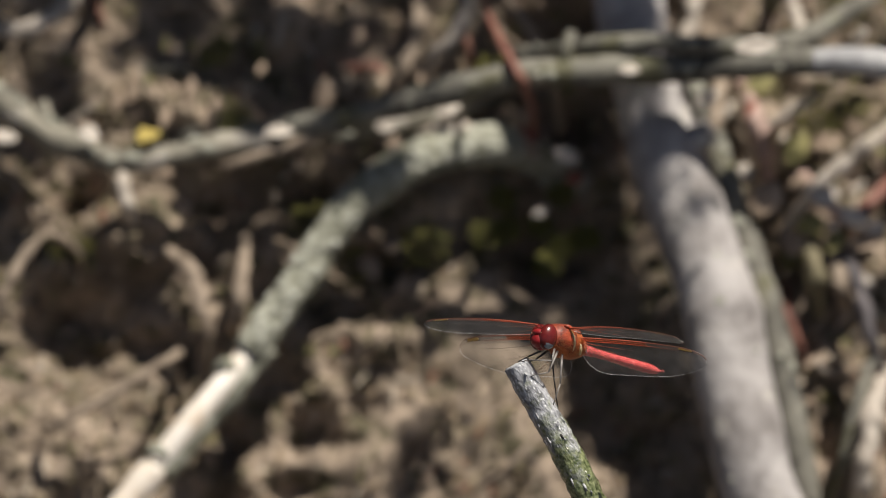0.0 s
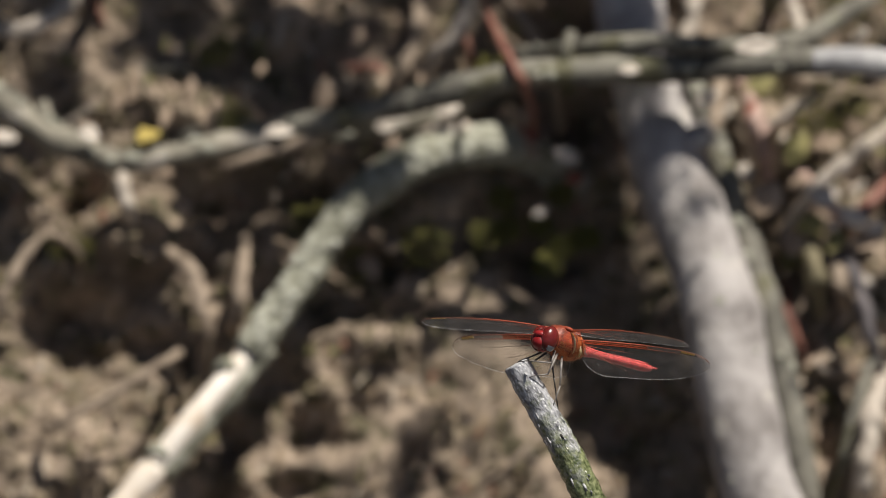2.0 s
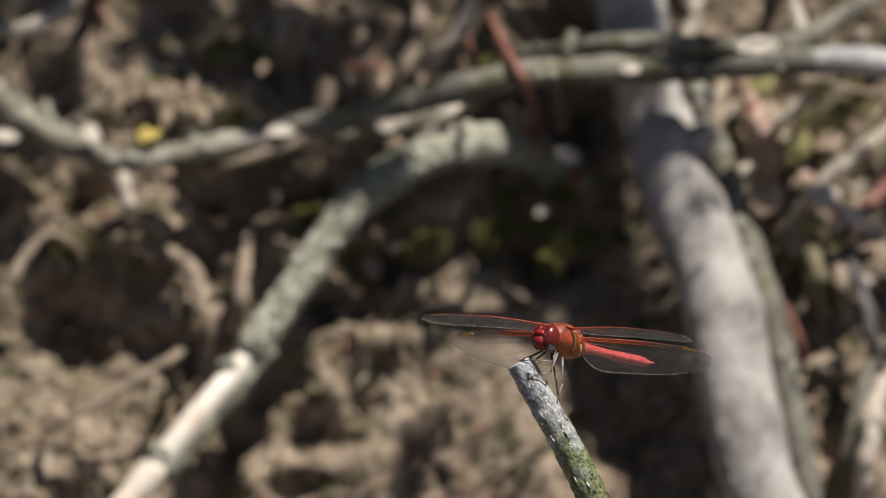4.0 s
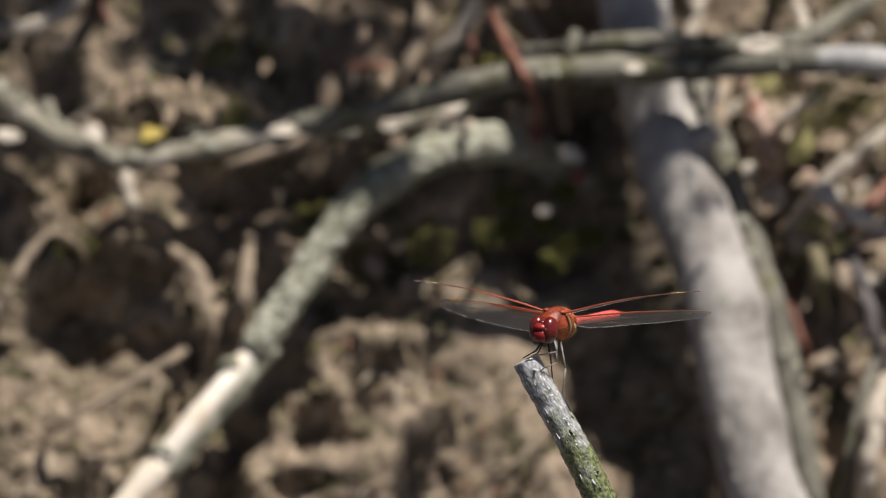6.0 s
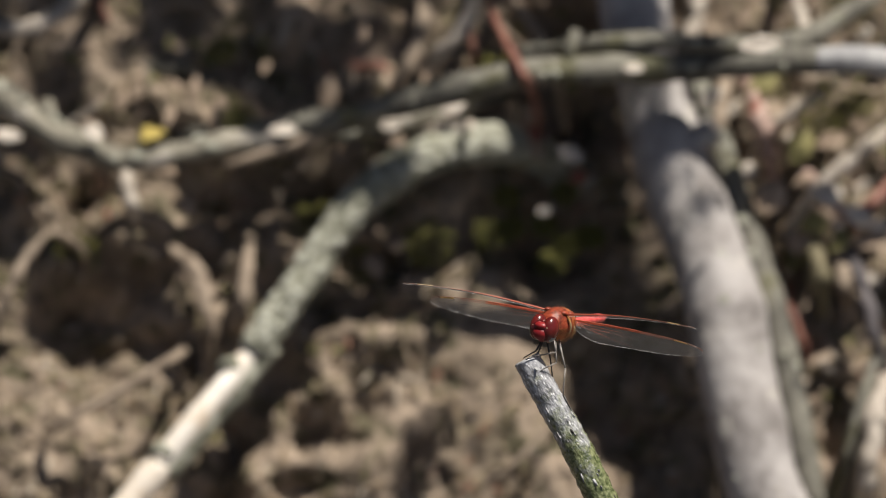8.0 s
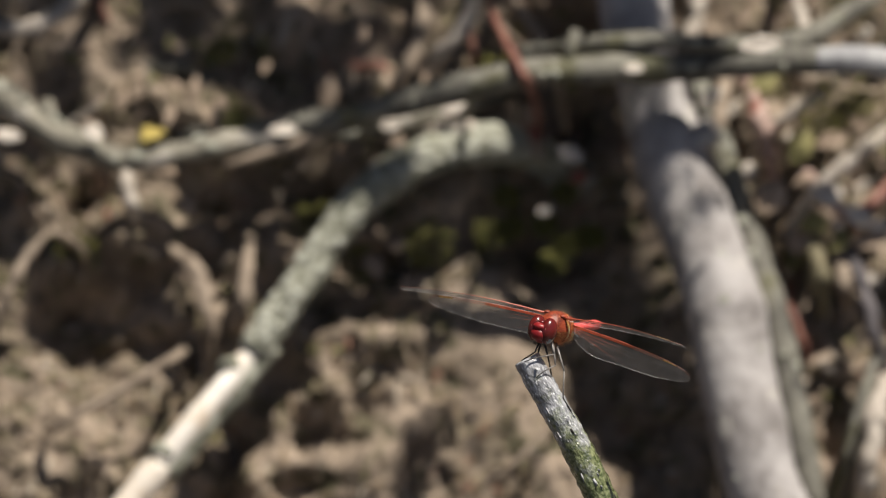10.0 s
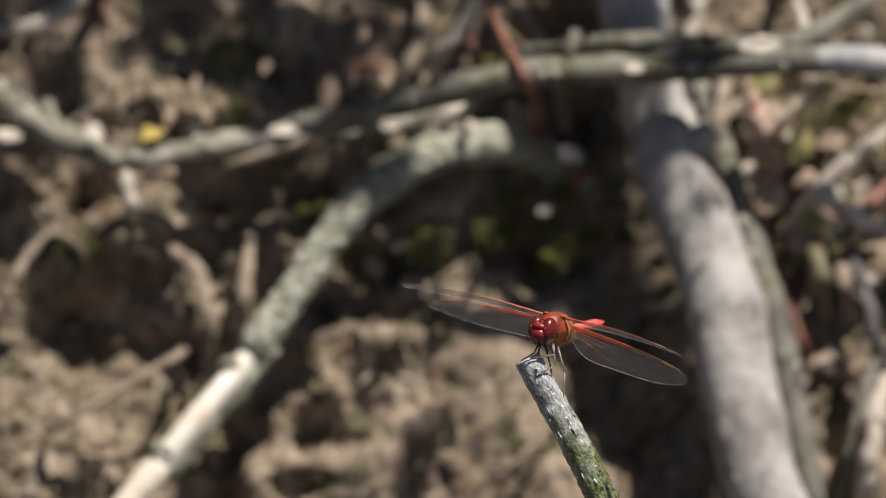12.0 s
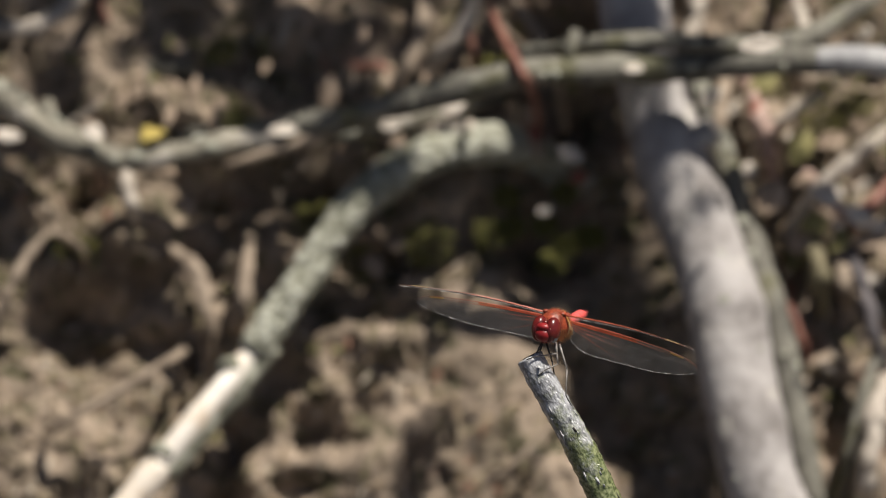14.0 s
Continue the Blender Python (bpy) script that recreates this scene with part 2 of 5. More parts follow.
def let_through(m, colour, share):
    """Let part of the light pass through a thin horny plate."""
    n, l = m.node_tree.nodes, m.node_tree.links
    glow = n.new("ShaderNodeBsdfTranslucent")
    glow.inputs[0].default_value = (*colour, 1)
    mix = n.new("ShaderNodeMixShader")
    mix.inputs[0].default_value = share
    l.new(n["Principled BSDF"].outputs[0], mix.inputs[1])
    l.new(glow.outputs[0], mix.inputs[2])
    l.new(mix.outputs[0], n["Material Output"].inputs[0])


let_through(STIGMA, (0.80, 0.58, 0.24), 0.35)


WING = membrane("wing_membrane", (0.86, 0.86, 0.86), 0.062, 0.2)
WING_AMBER = membrane("amber_membrane", (0.93, 0.62, 0.25), 0.25, 0.4)
WING_RUST = membrane("rust_membrane", (0.80, 0.45, 0.32), 0.17, 0.4, (0.55, 0.22, 0.14))


# ---- builders ----
def mesh_of(name, bm, material, smooth=True):
    me = bpy.data.meshes.new(name)
    bm.normal_update()
    bm.to_mesh(me)
    bm.free()
    for mat in (material if isinstance(material, (list, tuple)) else [material]):
        me.materials.append(mat)
    if smooth:
        me.polygons.foreach_set("use_smooth", [True] * len(me.polygons))
    return me


def part(name, bm, material, parent, label="", smooth=True):
    ob = new(name, mesh_of(name, bm, material, smooth))
    ob.parent = parent
    if label:
        tagged(ob, label)
    return ob


def spline(points, steps):
    """A smooth curve through the points (Vectors), and the fraction along it."""
    p = [Vector(q) for q in points]
    p = [p[0] * 2 - p[1]] + p + [p[-1] * 2 - p[-2]]
    out = []
    for i in range(1, len(p) - 2):
        for k in range(steps):
            t = k / steps
            a, b, c, d = p[i - 1:i + 3]
            out.append(0.5 * (2 * b + (c - a) * t + (2 * a - 5 * b + 4 * c - d) * t * t + (3 * b - a - 3 * c + d) * t ** 3))
    return out + [p[-2]]


def tube(bm, line, radii, sides=10, rough=0.0, freq=100.0, seed=0.0, mat=0, cap=True):
    """Sweep a round, uneven section along a line; radii in the line's own unit, one per point."""
    rings = []
    last = None
    for i, c in enumerate(line):
        t = (line[min(i + 1, len(line) - 1)] - line[max(i - 1, 0)]).normalized()
        if last is None:
            side = t.orthogonal().normalized()
        else:
            side = (last - t * last.dot(t)).normalized()
        last = side
        other = t.cross(side)
        ring = []
        for k in range(sides):
            a = 2 * math.pi * k / sides
            w = side * math.cos(a) + other * math.sin(a)
            r = radii[i]
            if rough:
                r *= 1 + rough * noise.noise((c + w * r) * freq + Vector((seed, 0, seed)))
            ring.append(bm.verts.new(c + w * r))
        rings.append(ring)
    for a, b in zip(rings, rings[1:]):
        for k in range(sides):
            f = bm.faces.new((a[k], a[(k + 1) % sides], b[(k + 1) % sides], b[k]))
            f.material_index = mat
    if cap:
        for ring, way in ((rings[0], -1), (rings[-1], 1)):
            f = bm.faces.new(ring[::-1] if way < 0 else ring)
            f.material_index = mat
    return rings


def grade(values, n):
    """n+1 values spread smoothly between the few given."""
    return [float(v) for v in np.interp(np.linspace(0, 1, n + 1), np.linspace(0, 1, len(values)), values)]


def ball(bm, centre, radii, seg=20, rings=12, mat=0, turn=None):
    m = Matrix.Translation(centre) @ (turn or Matrix.Identity(4)) @ Matrix.Diagonal((*radii, 1))
    res = bmesh.ops.create_uvsphere(bm, u_segments=seg, v_segments=rings, radius=1, matrix=m)
    for v in res["verts"]:
        for f in v.link_faces:
            f.material_index = mat
    return res["verts"]


def grow_crusts(ob, line, r, count, material, least=0.7, most=1.9):
    """Raised crusts of lichen on the outer side of a branch, each a part of its own."""
    rng = random.Random(count)
    for k in range(count):
        i = rng.randrange(2, len(line) - 2)
        w = (OUT + RIGHT * rng.uniform(-1.1, 1.1) + ALONG * rng.uniform(-1.1, 1.1))
        t = (line[i + 1] - line[i - 1]).normalized()
        w = (w - t * w.dot(t)).normalized()
        turn = Matrix((t, w.cross(t), w)).transposed().to_4x4()
        bm = bmesh.new()
        a = rng.uniform(least, most)
        for v in ball(bm, Vector(), (a * MM, a * rng.uniform(0.6, 1.0) * MM, 0.45 * MM), 9, 5):
            v.co += v.co * 0.5 * noise.noise(v.co * 900 + Vector((k, 0, 0)))
        bm.transform(Matrix.Translation(line[i] + w * r[i] * 0.97) @ turn)
        part("lichen_crust", bm, material, ob)


def stick(name, points, radii, material, label, category="branch", sides=14, steps=8, rough=0.18, freq=110.0, group="", nodes=(), crusts=0, crust=None, stubs=()):
    """A dead branch or stem lying on the bank; points in bank mm, radii in mm."""
    line = spline([bank(*p) for p in points], steps)
    o = line[len(line) // 2].copy()
    line = [q - o for q in line]
    r = [v * MM for v in grade(radii, len(line) - 1)]
    for at, more in nodes:
        for i in range(len(r)):
            d = i / (len(r) - 1) - at
            r[i] *= 1 + more * math.exp(-(d / 0.012) ** 2)
    bm = bmesh.new()
    tube(bm, line, r, sides, rough, freq, seed=len(name) + points[0][0])
    ob = new(name, mesh_of(name, bm, material))
    ob.location = o
    grow_crusts(ob, line, r, crusts, crust)
    for at, way, long in stubs:
        i = int(at * (len(line) - 1))
        w = (RIGHT * way[0] + ALONG * way[1] + OUT * way[2]).normalized()
        bm = bmesh.new()
        tube(bm, [line[i], line[i] + w * long * 0.5 * MM, line[i] + w * long * MM], [r[i] * 0.55, r[i] * 0.45, r[i] * 0.36], 10, 0.3, 300)
        part("side_stub", bm, material, ob)
    return tagged(ob, label, category, group)


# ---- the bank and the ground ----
# hollows, some standing in for cast shade, steep at their upper lip: place, half sizes and depth, mm
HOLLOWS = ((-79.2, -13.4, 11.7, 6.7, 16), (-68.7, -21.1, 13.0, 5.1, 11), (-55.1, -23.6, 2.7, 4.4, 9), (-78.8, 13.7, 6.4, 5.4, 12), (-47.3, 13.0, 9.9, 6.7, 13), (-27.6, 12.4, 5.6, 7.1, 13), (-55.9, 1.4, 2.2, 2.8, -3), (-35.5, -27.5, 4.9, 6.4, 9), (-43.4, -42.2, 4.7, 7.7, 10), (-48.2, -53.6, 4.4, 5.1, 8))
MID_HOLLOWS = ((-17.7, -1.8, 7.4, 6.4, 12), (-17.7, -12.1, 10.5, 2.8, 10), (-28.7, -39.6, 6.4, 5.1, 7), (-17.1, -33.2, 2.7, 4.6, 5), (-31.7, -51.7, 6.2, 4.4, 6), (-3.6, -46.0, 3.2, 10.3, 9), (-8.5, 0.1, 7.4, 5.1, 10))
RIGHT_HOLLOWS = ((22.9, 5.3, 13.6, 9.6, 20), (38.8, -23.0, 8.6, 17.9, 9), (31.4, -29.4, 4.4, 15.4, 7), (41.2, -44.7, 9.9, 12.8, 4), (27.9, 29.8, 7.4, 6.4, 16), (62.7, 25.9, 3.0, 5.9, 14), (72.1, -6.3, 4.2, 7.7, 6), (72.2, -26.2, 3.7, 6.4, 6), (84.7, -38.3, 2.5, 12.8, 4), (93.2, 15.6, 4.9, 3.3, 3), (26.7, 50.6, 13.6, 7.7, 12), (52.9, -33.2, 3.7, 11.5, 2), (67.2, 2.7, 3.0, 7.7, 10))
# lumps raised to catch the sun on bright stretches, with their depth below zero
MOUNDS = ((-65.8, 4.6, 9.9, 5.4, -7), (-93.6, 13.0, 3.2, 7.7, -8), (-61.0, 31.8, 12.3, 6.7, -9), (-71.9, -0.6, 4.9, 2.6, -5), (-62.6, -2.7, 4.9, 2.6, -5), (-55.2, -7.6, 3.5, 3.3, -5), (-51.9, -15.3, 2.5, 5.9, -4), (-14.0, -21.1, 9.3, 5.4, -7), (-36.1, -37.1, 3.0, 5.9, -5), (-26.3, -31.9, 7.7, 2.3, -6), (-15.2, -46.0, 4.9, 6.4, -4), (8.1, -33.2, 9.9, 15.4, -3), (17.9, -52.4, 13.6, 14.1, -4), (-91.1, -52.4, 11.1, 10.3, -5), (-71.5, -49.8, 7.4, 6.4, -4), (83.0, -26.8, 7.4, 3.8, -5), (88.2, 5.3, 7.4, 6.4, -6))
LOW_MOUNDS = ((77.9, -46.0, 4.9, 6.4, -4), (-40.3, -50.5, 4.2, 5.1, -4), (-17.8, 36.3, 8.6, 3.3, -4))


def relief(u, s):
    """Height in mm of the dried mud over the plane of the bank."""
    p = Vector((u, s, 3.7))
    a = noise.noise(p / 26) * 4.0 + noise.noise(p / 8.5 + Vector((3, 1, 8))) * 2.4
    b = noise.turbulence(p / 15 + Vector((9, 2, 0)), 4, False, noise_basis="PERLIN_ORIGINAL") * 7.0 - 4.5
    c = noise.noise(p / 4.2) * 1.9 + noise.noise(p / 2.0) * 0.8
    pit = max(0.0, noise.noise(p / 17 + Vector((4.3, 7.1, 1.0))) - 0.2)
    deep = 0.0
    wu = u + 3.6 * noise.noise(p / 8 + Vector((1.7, 0, 5))) + 1.6 * noise.noise(p / 3.1)
    ws = s + 3.0 * noise.noise(p / 7 + Vector((0, 6.1, 2))) + 1.4 * noise.noise(p / 2.9 + Vector((4, 4, 4)))
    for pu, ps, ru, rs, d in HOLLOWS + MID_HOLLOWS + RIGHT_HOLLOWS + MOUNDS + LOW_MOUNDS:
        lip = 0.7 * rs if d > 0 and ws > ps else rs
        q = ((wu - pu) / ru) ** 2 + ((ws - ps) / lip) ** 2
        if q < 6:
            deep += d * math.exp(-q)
    calm = 1 - 0.6 * math.exp(-((u - 9) / 17) ** 2 - ((s + 32) / 22) ** 2)
    return ((a + b) * 0.6 + c * 0.55 - pit * 10) * calm - deep


def ground_line(t):
    """Profile of the ground: flat shore, steep bank, level top; t in mm along it from the middle of the bank."""
    foot, top = -520.0, 400.0
    if t < foot:
        q = BANK + ALONG * foot * MM
        return Vector((0, q.y + (t - foot) * MM, q.z)), 0.0
    if t > top:
        q = BANK + ALONG * top * MM
        return Vector((0, q.y + (t - top) * MM, q.z + 0.05 * min((t - top) * MM, 3.0))), 0.0
    return BANK + ALONG * t * MM, 1.0


def spread(reach, step, far):
    """Grid lines: even and fine within the reach, then wider and wider out to far (mm)."""
    v = list(np.arange(-reach, reach + step / 2, step))
    d, out = step, []
    x = reach
    while x < far:
        d *= 1.35
        x += d
        out.append(x)
    return [-q for q in out[::-1]] + v + out


def build_ground():
    us = spread(125, 0.85, 90000)
    ss = spread(85, 0.85, 90000)
    verts, faces = [], []
    for s in ss:
        base, on = ground_line(s)
        for u in us:
            fade = max(0.0, 1 - max(0.0, max(abs(u) - 125, abs(s) - 85)) / 400)
            h = relief(u, s) * fade
            q = Vector((u * MM, base.y, base.z)) + (OUT if on else Vector((0, 0, 1))) * h * MM
            verts.append(q)
    w = len(us)
    for j in range(len(ss) - 1):
        for i in range(w - 1):
            a = j * w + i
            faces.append((a, a + 1, a + w + 1, a + w))
    me = bpy.data.meshes.new("ground")
    me.from_pydata(verts, [], faces)
    me.materials.append(MUD)
    me.materials.append(DARK_SHORE)
    # unseen flat shore below the bank, coloured dark to cut the light it bounces up
    me.polygons.foreach_set("material_index", [1 if ss[k // (w - 1)] < -330 else 0 for k in range(len(faces))])
    me.polygons.foreach_set("use_smooth", [True] * len(me.polygons))
    tagged(new("ground", me), "lumpy dried brown mud of a pond bank with dark hollows", "ground", kind="structure")


build_ground()

# ---- branches on the bank ----
stick("branch", [(26.9, 102.4, -8), (39.5, 59.7, 16), (42.3, 45.4, 20), (45.4, 29.6, 21), (49.7, 12.9, 21), (56.1, -3.7, 21), (61.1, -20.3, 21), (63.4, -34.3, 21), (66.4, -49.5, 21), (70.0, -62.8, 19), (80, -84, 16), (92, -119.8, -8)], (7.6, 7.6, 7.8, 8.2, 8.4, 8.3, 8.4, 8.7), BARK_GREY, "thick smooth grey branch leaning on the muddy bank", "branch", sides=26, steps=10, rough=0.07, freq=60, nodes=((0.42, 0.05), (0.55, 0.06)), crusts=8, crust=LICHEN_CRUST, stubs=((0.36, (1, 0.5, 0.6), 12.0),))
stick("branch", [(50.9, 48, 4), (56.4, 31.8, 11), (63.2, 9, 15), (69.3, -11.8, 16), (74.3, -32.2, 16), (79, -57.3, 14), (85, -76.4, -5)], (2.2, 2.8, 3.2, 3.2, 3.0), BARK_MOSSY, "green-grey branch tucked behind the thick grey one", "branch", rough=0.25, crusts=14, crust=LICHEN_CRUST)
stick("branch", [(86, 30.3, 39), (78.7, 30.4, 40), (62.8, 29.7, 40), (48.2, 28.7, 39), (28.8, 29.0, 38), (9.3, 26.8, 37), (-5.4, 24.0, 32), (-20.1, 22.2, 25), (-34.9, 22.4, 16), (-49.8, 24.1, 6), (-59.9, 26.7, -5)], (2.6, 3.4, 3.2, 3.0, 2.6, 2.2), BARK_MOSSY, "mossy grey-green branch lying across other branches", "branch", rough=0.3, crusts=16, crust=LICHEN_CRUST, stubs=((0.42, (0.3, 1, 0.5), 9.0),))
stick("branch", [(126.5, 92.8, -5), (103.0, 61.0, 16), (90.2, 47.3, 26), (80.1, 38.0, 34), (70.2, 33.8, 40), (56.7, 32.7, 44), (42.1, 34.2, 41), (30.0, 35.5, 34), (17.9, 38.2, 20), (9.4, 44.1, -4)], (2.3, 2.3, 2.3, 2.2, 2.0, 1.6), BARK_MOSSY, "thin mossy branch above the thick grey one", "branch", rough=0.3, crusts=16, crust=LICHEN_CRUST)
stick("branch", [(-129.7, 66.6, -5), (-105, 37, 14), (-93.9, 28.3, 15), (-86.4, 23.5, 15), (-79, 18.9, 15), (-68, 15.8, 15), (-54.5, 17.9, 15), (-39.8, 21, 14), (-22.6, 22.9, 13), (-7.9, 25.8, 12), (3.8, 29.8, 9), (11.9, 36, -3)], (3.6, 3.6, 3.2, 2.8, 2.6, 2.4, 2.2), WORN_BARK, "sagging weathered branch with pale worn patches", "branch", rough=0.4, crusts=24, crust=LICHEN_CRUST, stubs=((0.3, (-0.2, 1, 0.4), 7.0),))
stick("stick", [(-47.8, 15.2, 10), (-45.2, 13.7, 18), (-32.9, 17.5, 20), (-20.1, 21.9, 20), (-10.3, 28.3, 12)], (1.1, 1.2, 1.2, 1.0), TAN_STEM, "straight grey stick propped on a branch", "stick")
stick("branch", [(149.3, 35.3, -5), (111.7, 28.9, 36), (95.5, 29.9, 40), (87.2, 30.1, 41), (80.5, 30.1, 41)], (3.4, 3.3, 3.2, 2.6), BARE_GREY, "bare bleached grey branch lying across other branches", "branch", rough=0.2)
stick("stick", [(53.4, 38.9, 12), (54.7, 48, 12), (56.2, 57.1, 12), (59.1, 72.8, -4)], (1.7, 1.7, 1.5), PALE_STICK, "short pale upright stick", "stick", rough=0.6, freq=300.0)
stick("stick", [(80.7, 40.2, 16), (78.9, 45.4, 16), (76.6, 55.8, 12), (74.1, 74.1, -4)], (1.5, 1.4, 1.2), PALE_STICK, "short pale upright stick", "stick", rough=0.6, freq=300.0)
stick("stick", [(65.4, 38.3, 6), (67.2, 31, 14), (69.5, 21.6, 15), (71.6, 14.4, 6)], (1.2, 2.2, 2.3, 1.5), PINK_STICK, "tan stub of a broken stick", "stick", rough=0.6, freq=300.0)
stick("stick", [(110.9, 38.9, -4), (96.3, 22, 14), (87.8, 15.4, 15), (80.4, 8, 14), (74.5, 1.5, 4)], (1.8, 1.9, 1.7, 1.4), PALE_STICK, "tan stick slanting over the mud", "stick", rough=0.6, freq=300.0)
stick("stick", [(68.5, 22.4, 5), (74.5, 26, 12), (81.9, 31.1, 13), (88.4, 38.9, 4)], (1.4, 1.6, 1.4), PALE_STICK, "pale forked stick among leaf litter", "stick", rough=0.6, freq=300.0)
stick("stem", [(73.6, 39.3, 5), (80.7, 33.8, 14), (89.3, 32.1, 14), (103.4, 36, -3)], (0.9, 1.0, 0.8), TAN_STEM, "thin tan stem among leaf litter", "stem", rough=0.6, freq=300.0)
stick("stick", [(85.4, 5.2, 2), (87.8, -2.2, 11), (91.3, -14.1, 13), (94.0, -25.3, 12), (97.8, -30.8, -4)], (1.2, 1.5, 1.5, 1.3), DARK_STEM, "crooked dark purplish stick on the mud", "stick", rough=0.6, freq=300.0)
stick("stem", [(103.3, 20.4, -3), (96.2, 9.9, 12), (90.8, 3.2, 13), (86.8, 0.5, 3)], (1.5, 1.7, 1.3), RED_STEM, "short red stem among leaf litter", "stem", rough=0.6, freq=300.0)
stick("stem", [(74.8, -8.2, 0), (75.8, -14.9, 5), (77.7, -21.9, 5), (79.3, -25.3, -1)], (1.0, 1.4, 1.0), RED_STEM, "short red stem among leaf litter", "stem", rough=0.6, freq=300.0)
stick("stick", [(97.9, -25.6, -4), (94.2, -38.6, 14), (92.8, -45.2, 15), (91.8, -55.1, 14), (91.2, -59.3, 2)], (1.8, 2.3, 2.4, 1.9), PALE_STICK, "pale stick standing by the mud", "stick", rough=0.6, freq=300.0)
stick("stem", [(83.8, -57.9, -3), (87.4, -48.9, 10), (91.1, -37, 13), (95, -22.8, 8)], (1.4, 1.5, 1.4), BARK_MOSSY, "dark mossy stem beside the mud", "stem", rough=0.6, freq=300.0)
stick("stem", [(62.5, 44.8, 2), (61, 32.5, 12), (59.7, 22.8, 14), (62.3, 17.2, 3)], (1.6, 1.7, 1.3), TAN_STEM, "tan stem behind the grey branch", "stem", rough=0.6, freq=300.0)
stick("stem", [(-11.6, 32.8, 3), (-8.5, 36.4, 12), (-5.2, 43.5, 12), (-4.2, 51.2, 10), (-4.8, 66.3, -4)], (1.7, 1.8, 1.6), TAN_STEM, "tan stem rising from the mud", "stem", rough=0.6, freq=300.0)
stick("stem", [(-4.8, 39.2, 3), (0.7, 41.2, 15), (5.4, 47.3, 16), (7.1, 54.5, 14), (8.2, 70.2, -4)], (1.6, 1.7, 1.5), PALE_STICK, "curved pinkish-grey stem over the mud", "stem", rough=0.6, freq=300.0)
stick("stem", [(7.7, 69.9, -3), (10.3, 48.6, 22), (12.9, 37.0, 36), (15.9, 28.9, 42.5), (18.3, 24.7, 41), (20.1, 24.8, 24), (21.2, 23.9, 8), (21.5, 24.0, -3)], (0.8, 1.0, 1.0, 0.7), RED_STEM, "curved dark red stem", "stem", rough=0.6, freq=300.0)
stick("stem", [(11.9, 64.6, -3), (16.1, 50.9, 15), (21.4, 42.2, 16), (25.3, 33.1, 14), (26.6, 26.6, 2)], (1.3, 1.4, 1.2), TAN_STEM, "thin brown stem crossing the branch", "stem", rough=0.6, freq=300.0)
stick("root", [(-103.7, -32.3, -3), (-96, -18.3, 10), (-93.5, -12.2, 13), (-89.3, -4.8, 14), (-84.4, -0.6, 13), (-79.1, -1.4, 5), (-76.9, -4.1, -3)], (1.1, 1.3, 1.1, 0.9), TAN_STEM, "arched grey root standing off the mud", "root", rough=0.6, freq=300.0)
stick("stick", [(-85.6, -42.1, 3), (-82.3, -42.8, 11), (-70.7, -36.4, 13), (-59.2, -28.8, 12), (-56.3, -24.1, 3)], (0.9, 1.1, 1.15, 1.0), TAN_STEM, "straight brown stick lying on the mud", "stick", rough=0.6, freq=300.0)
stick("stem", [(-44.7, -19.1, 0), (-43.8, -17, 10), (-42.6, -8.4, 11), (-41.7, 3, 1)], (1.2, 1.8, 1.6, 1.1), TAN_STEM, "flat tan stub of stem", "stem", rough=0.6, freq=300.0)
stick("root", [(-59.6, 0.4, 1), (-54.8, -5.9, 7), (-51.8, -13.3, 9), (-50.6, -20.6, 8), (-51, -27.2, 1)], (1.0, 1.9, 1.9, 1.3, 0.9), TAN_STEM, "arched tan root half buried in mud", "root", rough=0.6, freq=300.0)
stick("stick", [(-69, 15.1, 14), (-68.4, 10, 16), (-67.4, 5.2, 15), (-66.8, 4.1, 8)], (1.0, 1.6, 1.7, 1.0), PALE_STICK, "short pale stub hanging from the branch", "stick", rough=0.6, freq=300.0)
stick("stick", [(-112, 49, -3), (-96.6, 46.4, 12), (-89.1, 46.3, 14), (-82.4, 50.6, 14), (-75.8, 59, 10), (-70, 69.9, -3)], (1.8, 2.0, 1.8), PALE_STICK, "grey stick at the top of the bank", "stick", rough=0.6, freq=300.0)
stick("root", [(5.6, -55.6, -2), (14.2, -51.5, 6), (21.5, -44.2, 7), (27.7, -35.2, -2)], (0.7, 0.8, 0.6), TAN_STEM, "dark thin root on the mud", "root", rough=0.6, freq=300.0)
stick("stem", [(79.8, 4.0, 2), (80.4, -3.2, 11), (81.6, -9.9, 12), (82.8, -15.6, 1)], (1.4, 2.2, 2.2, 1.4), OLIVE_STEM, "flat olive-brown stem on the mud", "stem", rough=0.6, freq=300.0)
stick("stem", [(84.9, 2.7, 2), (85.8, -4.2, 10), (87.3, -11.6, 11), (88.7, -15.6, 1)], (1.2, 1.9, 2.0, 1.2), TAN_STEM, "broad tan stem on the mud", "stem", rough=0.6, freq=300.0)
stick("stem", [(79.3, 15.6, 4), (82.3, 9.3, 14), (86.5, 3.9, 16), (91.7, 4.5, 6)], (1.2, 1.7, 1.7, 1.2), PINK_STICK, "pinkish stem among leaf litter", "stem", rough=0.6, freq=300.0)


stick("stick", [(-3.6, 25.1, 4), (-2.0, 23.2, 12), (4.7, 23.4, 13), (7.5, 25.8, 4)], (1.2, 2.0, 2.0, 1.2), PALE_STICK, "short pale pinkish stick between two branches", "stick", rough=0.6, freq=300.0)

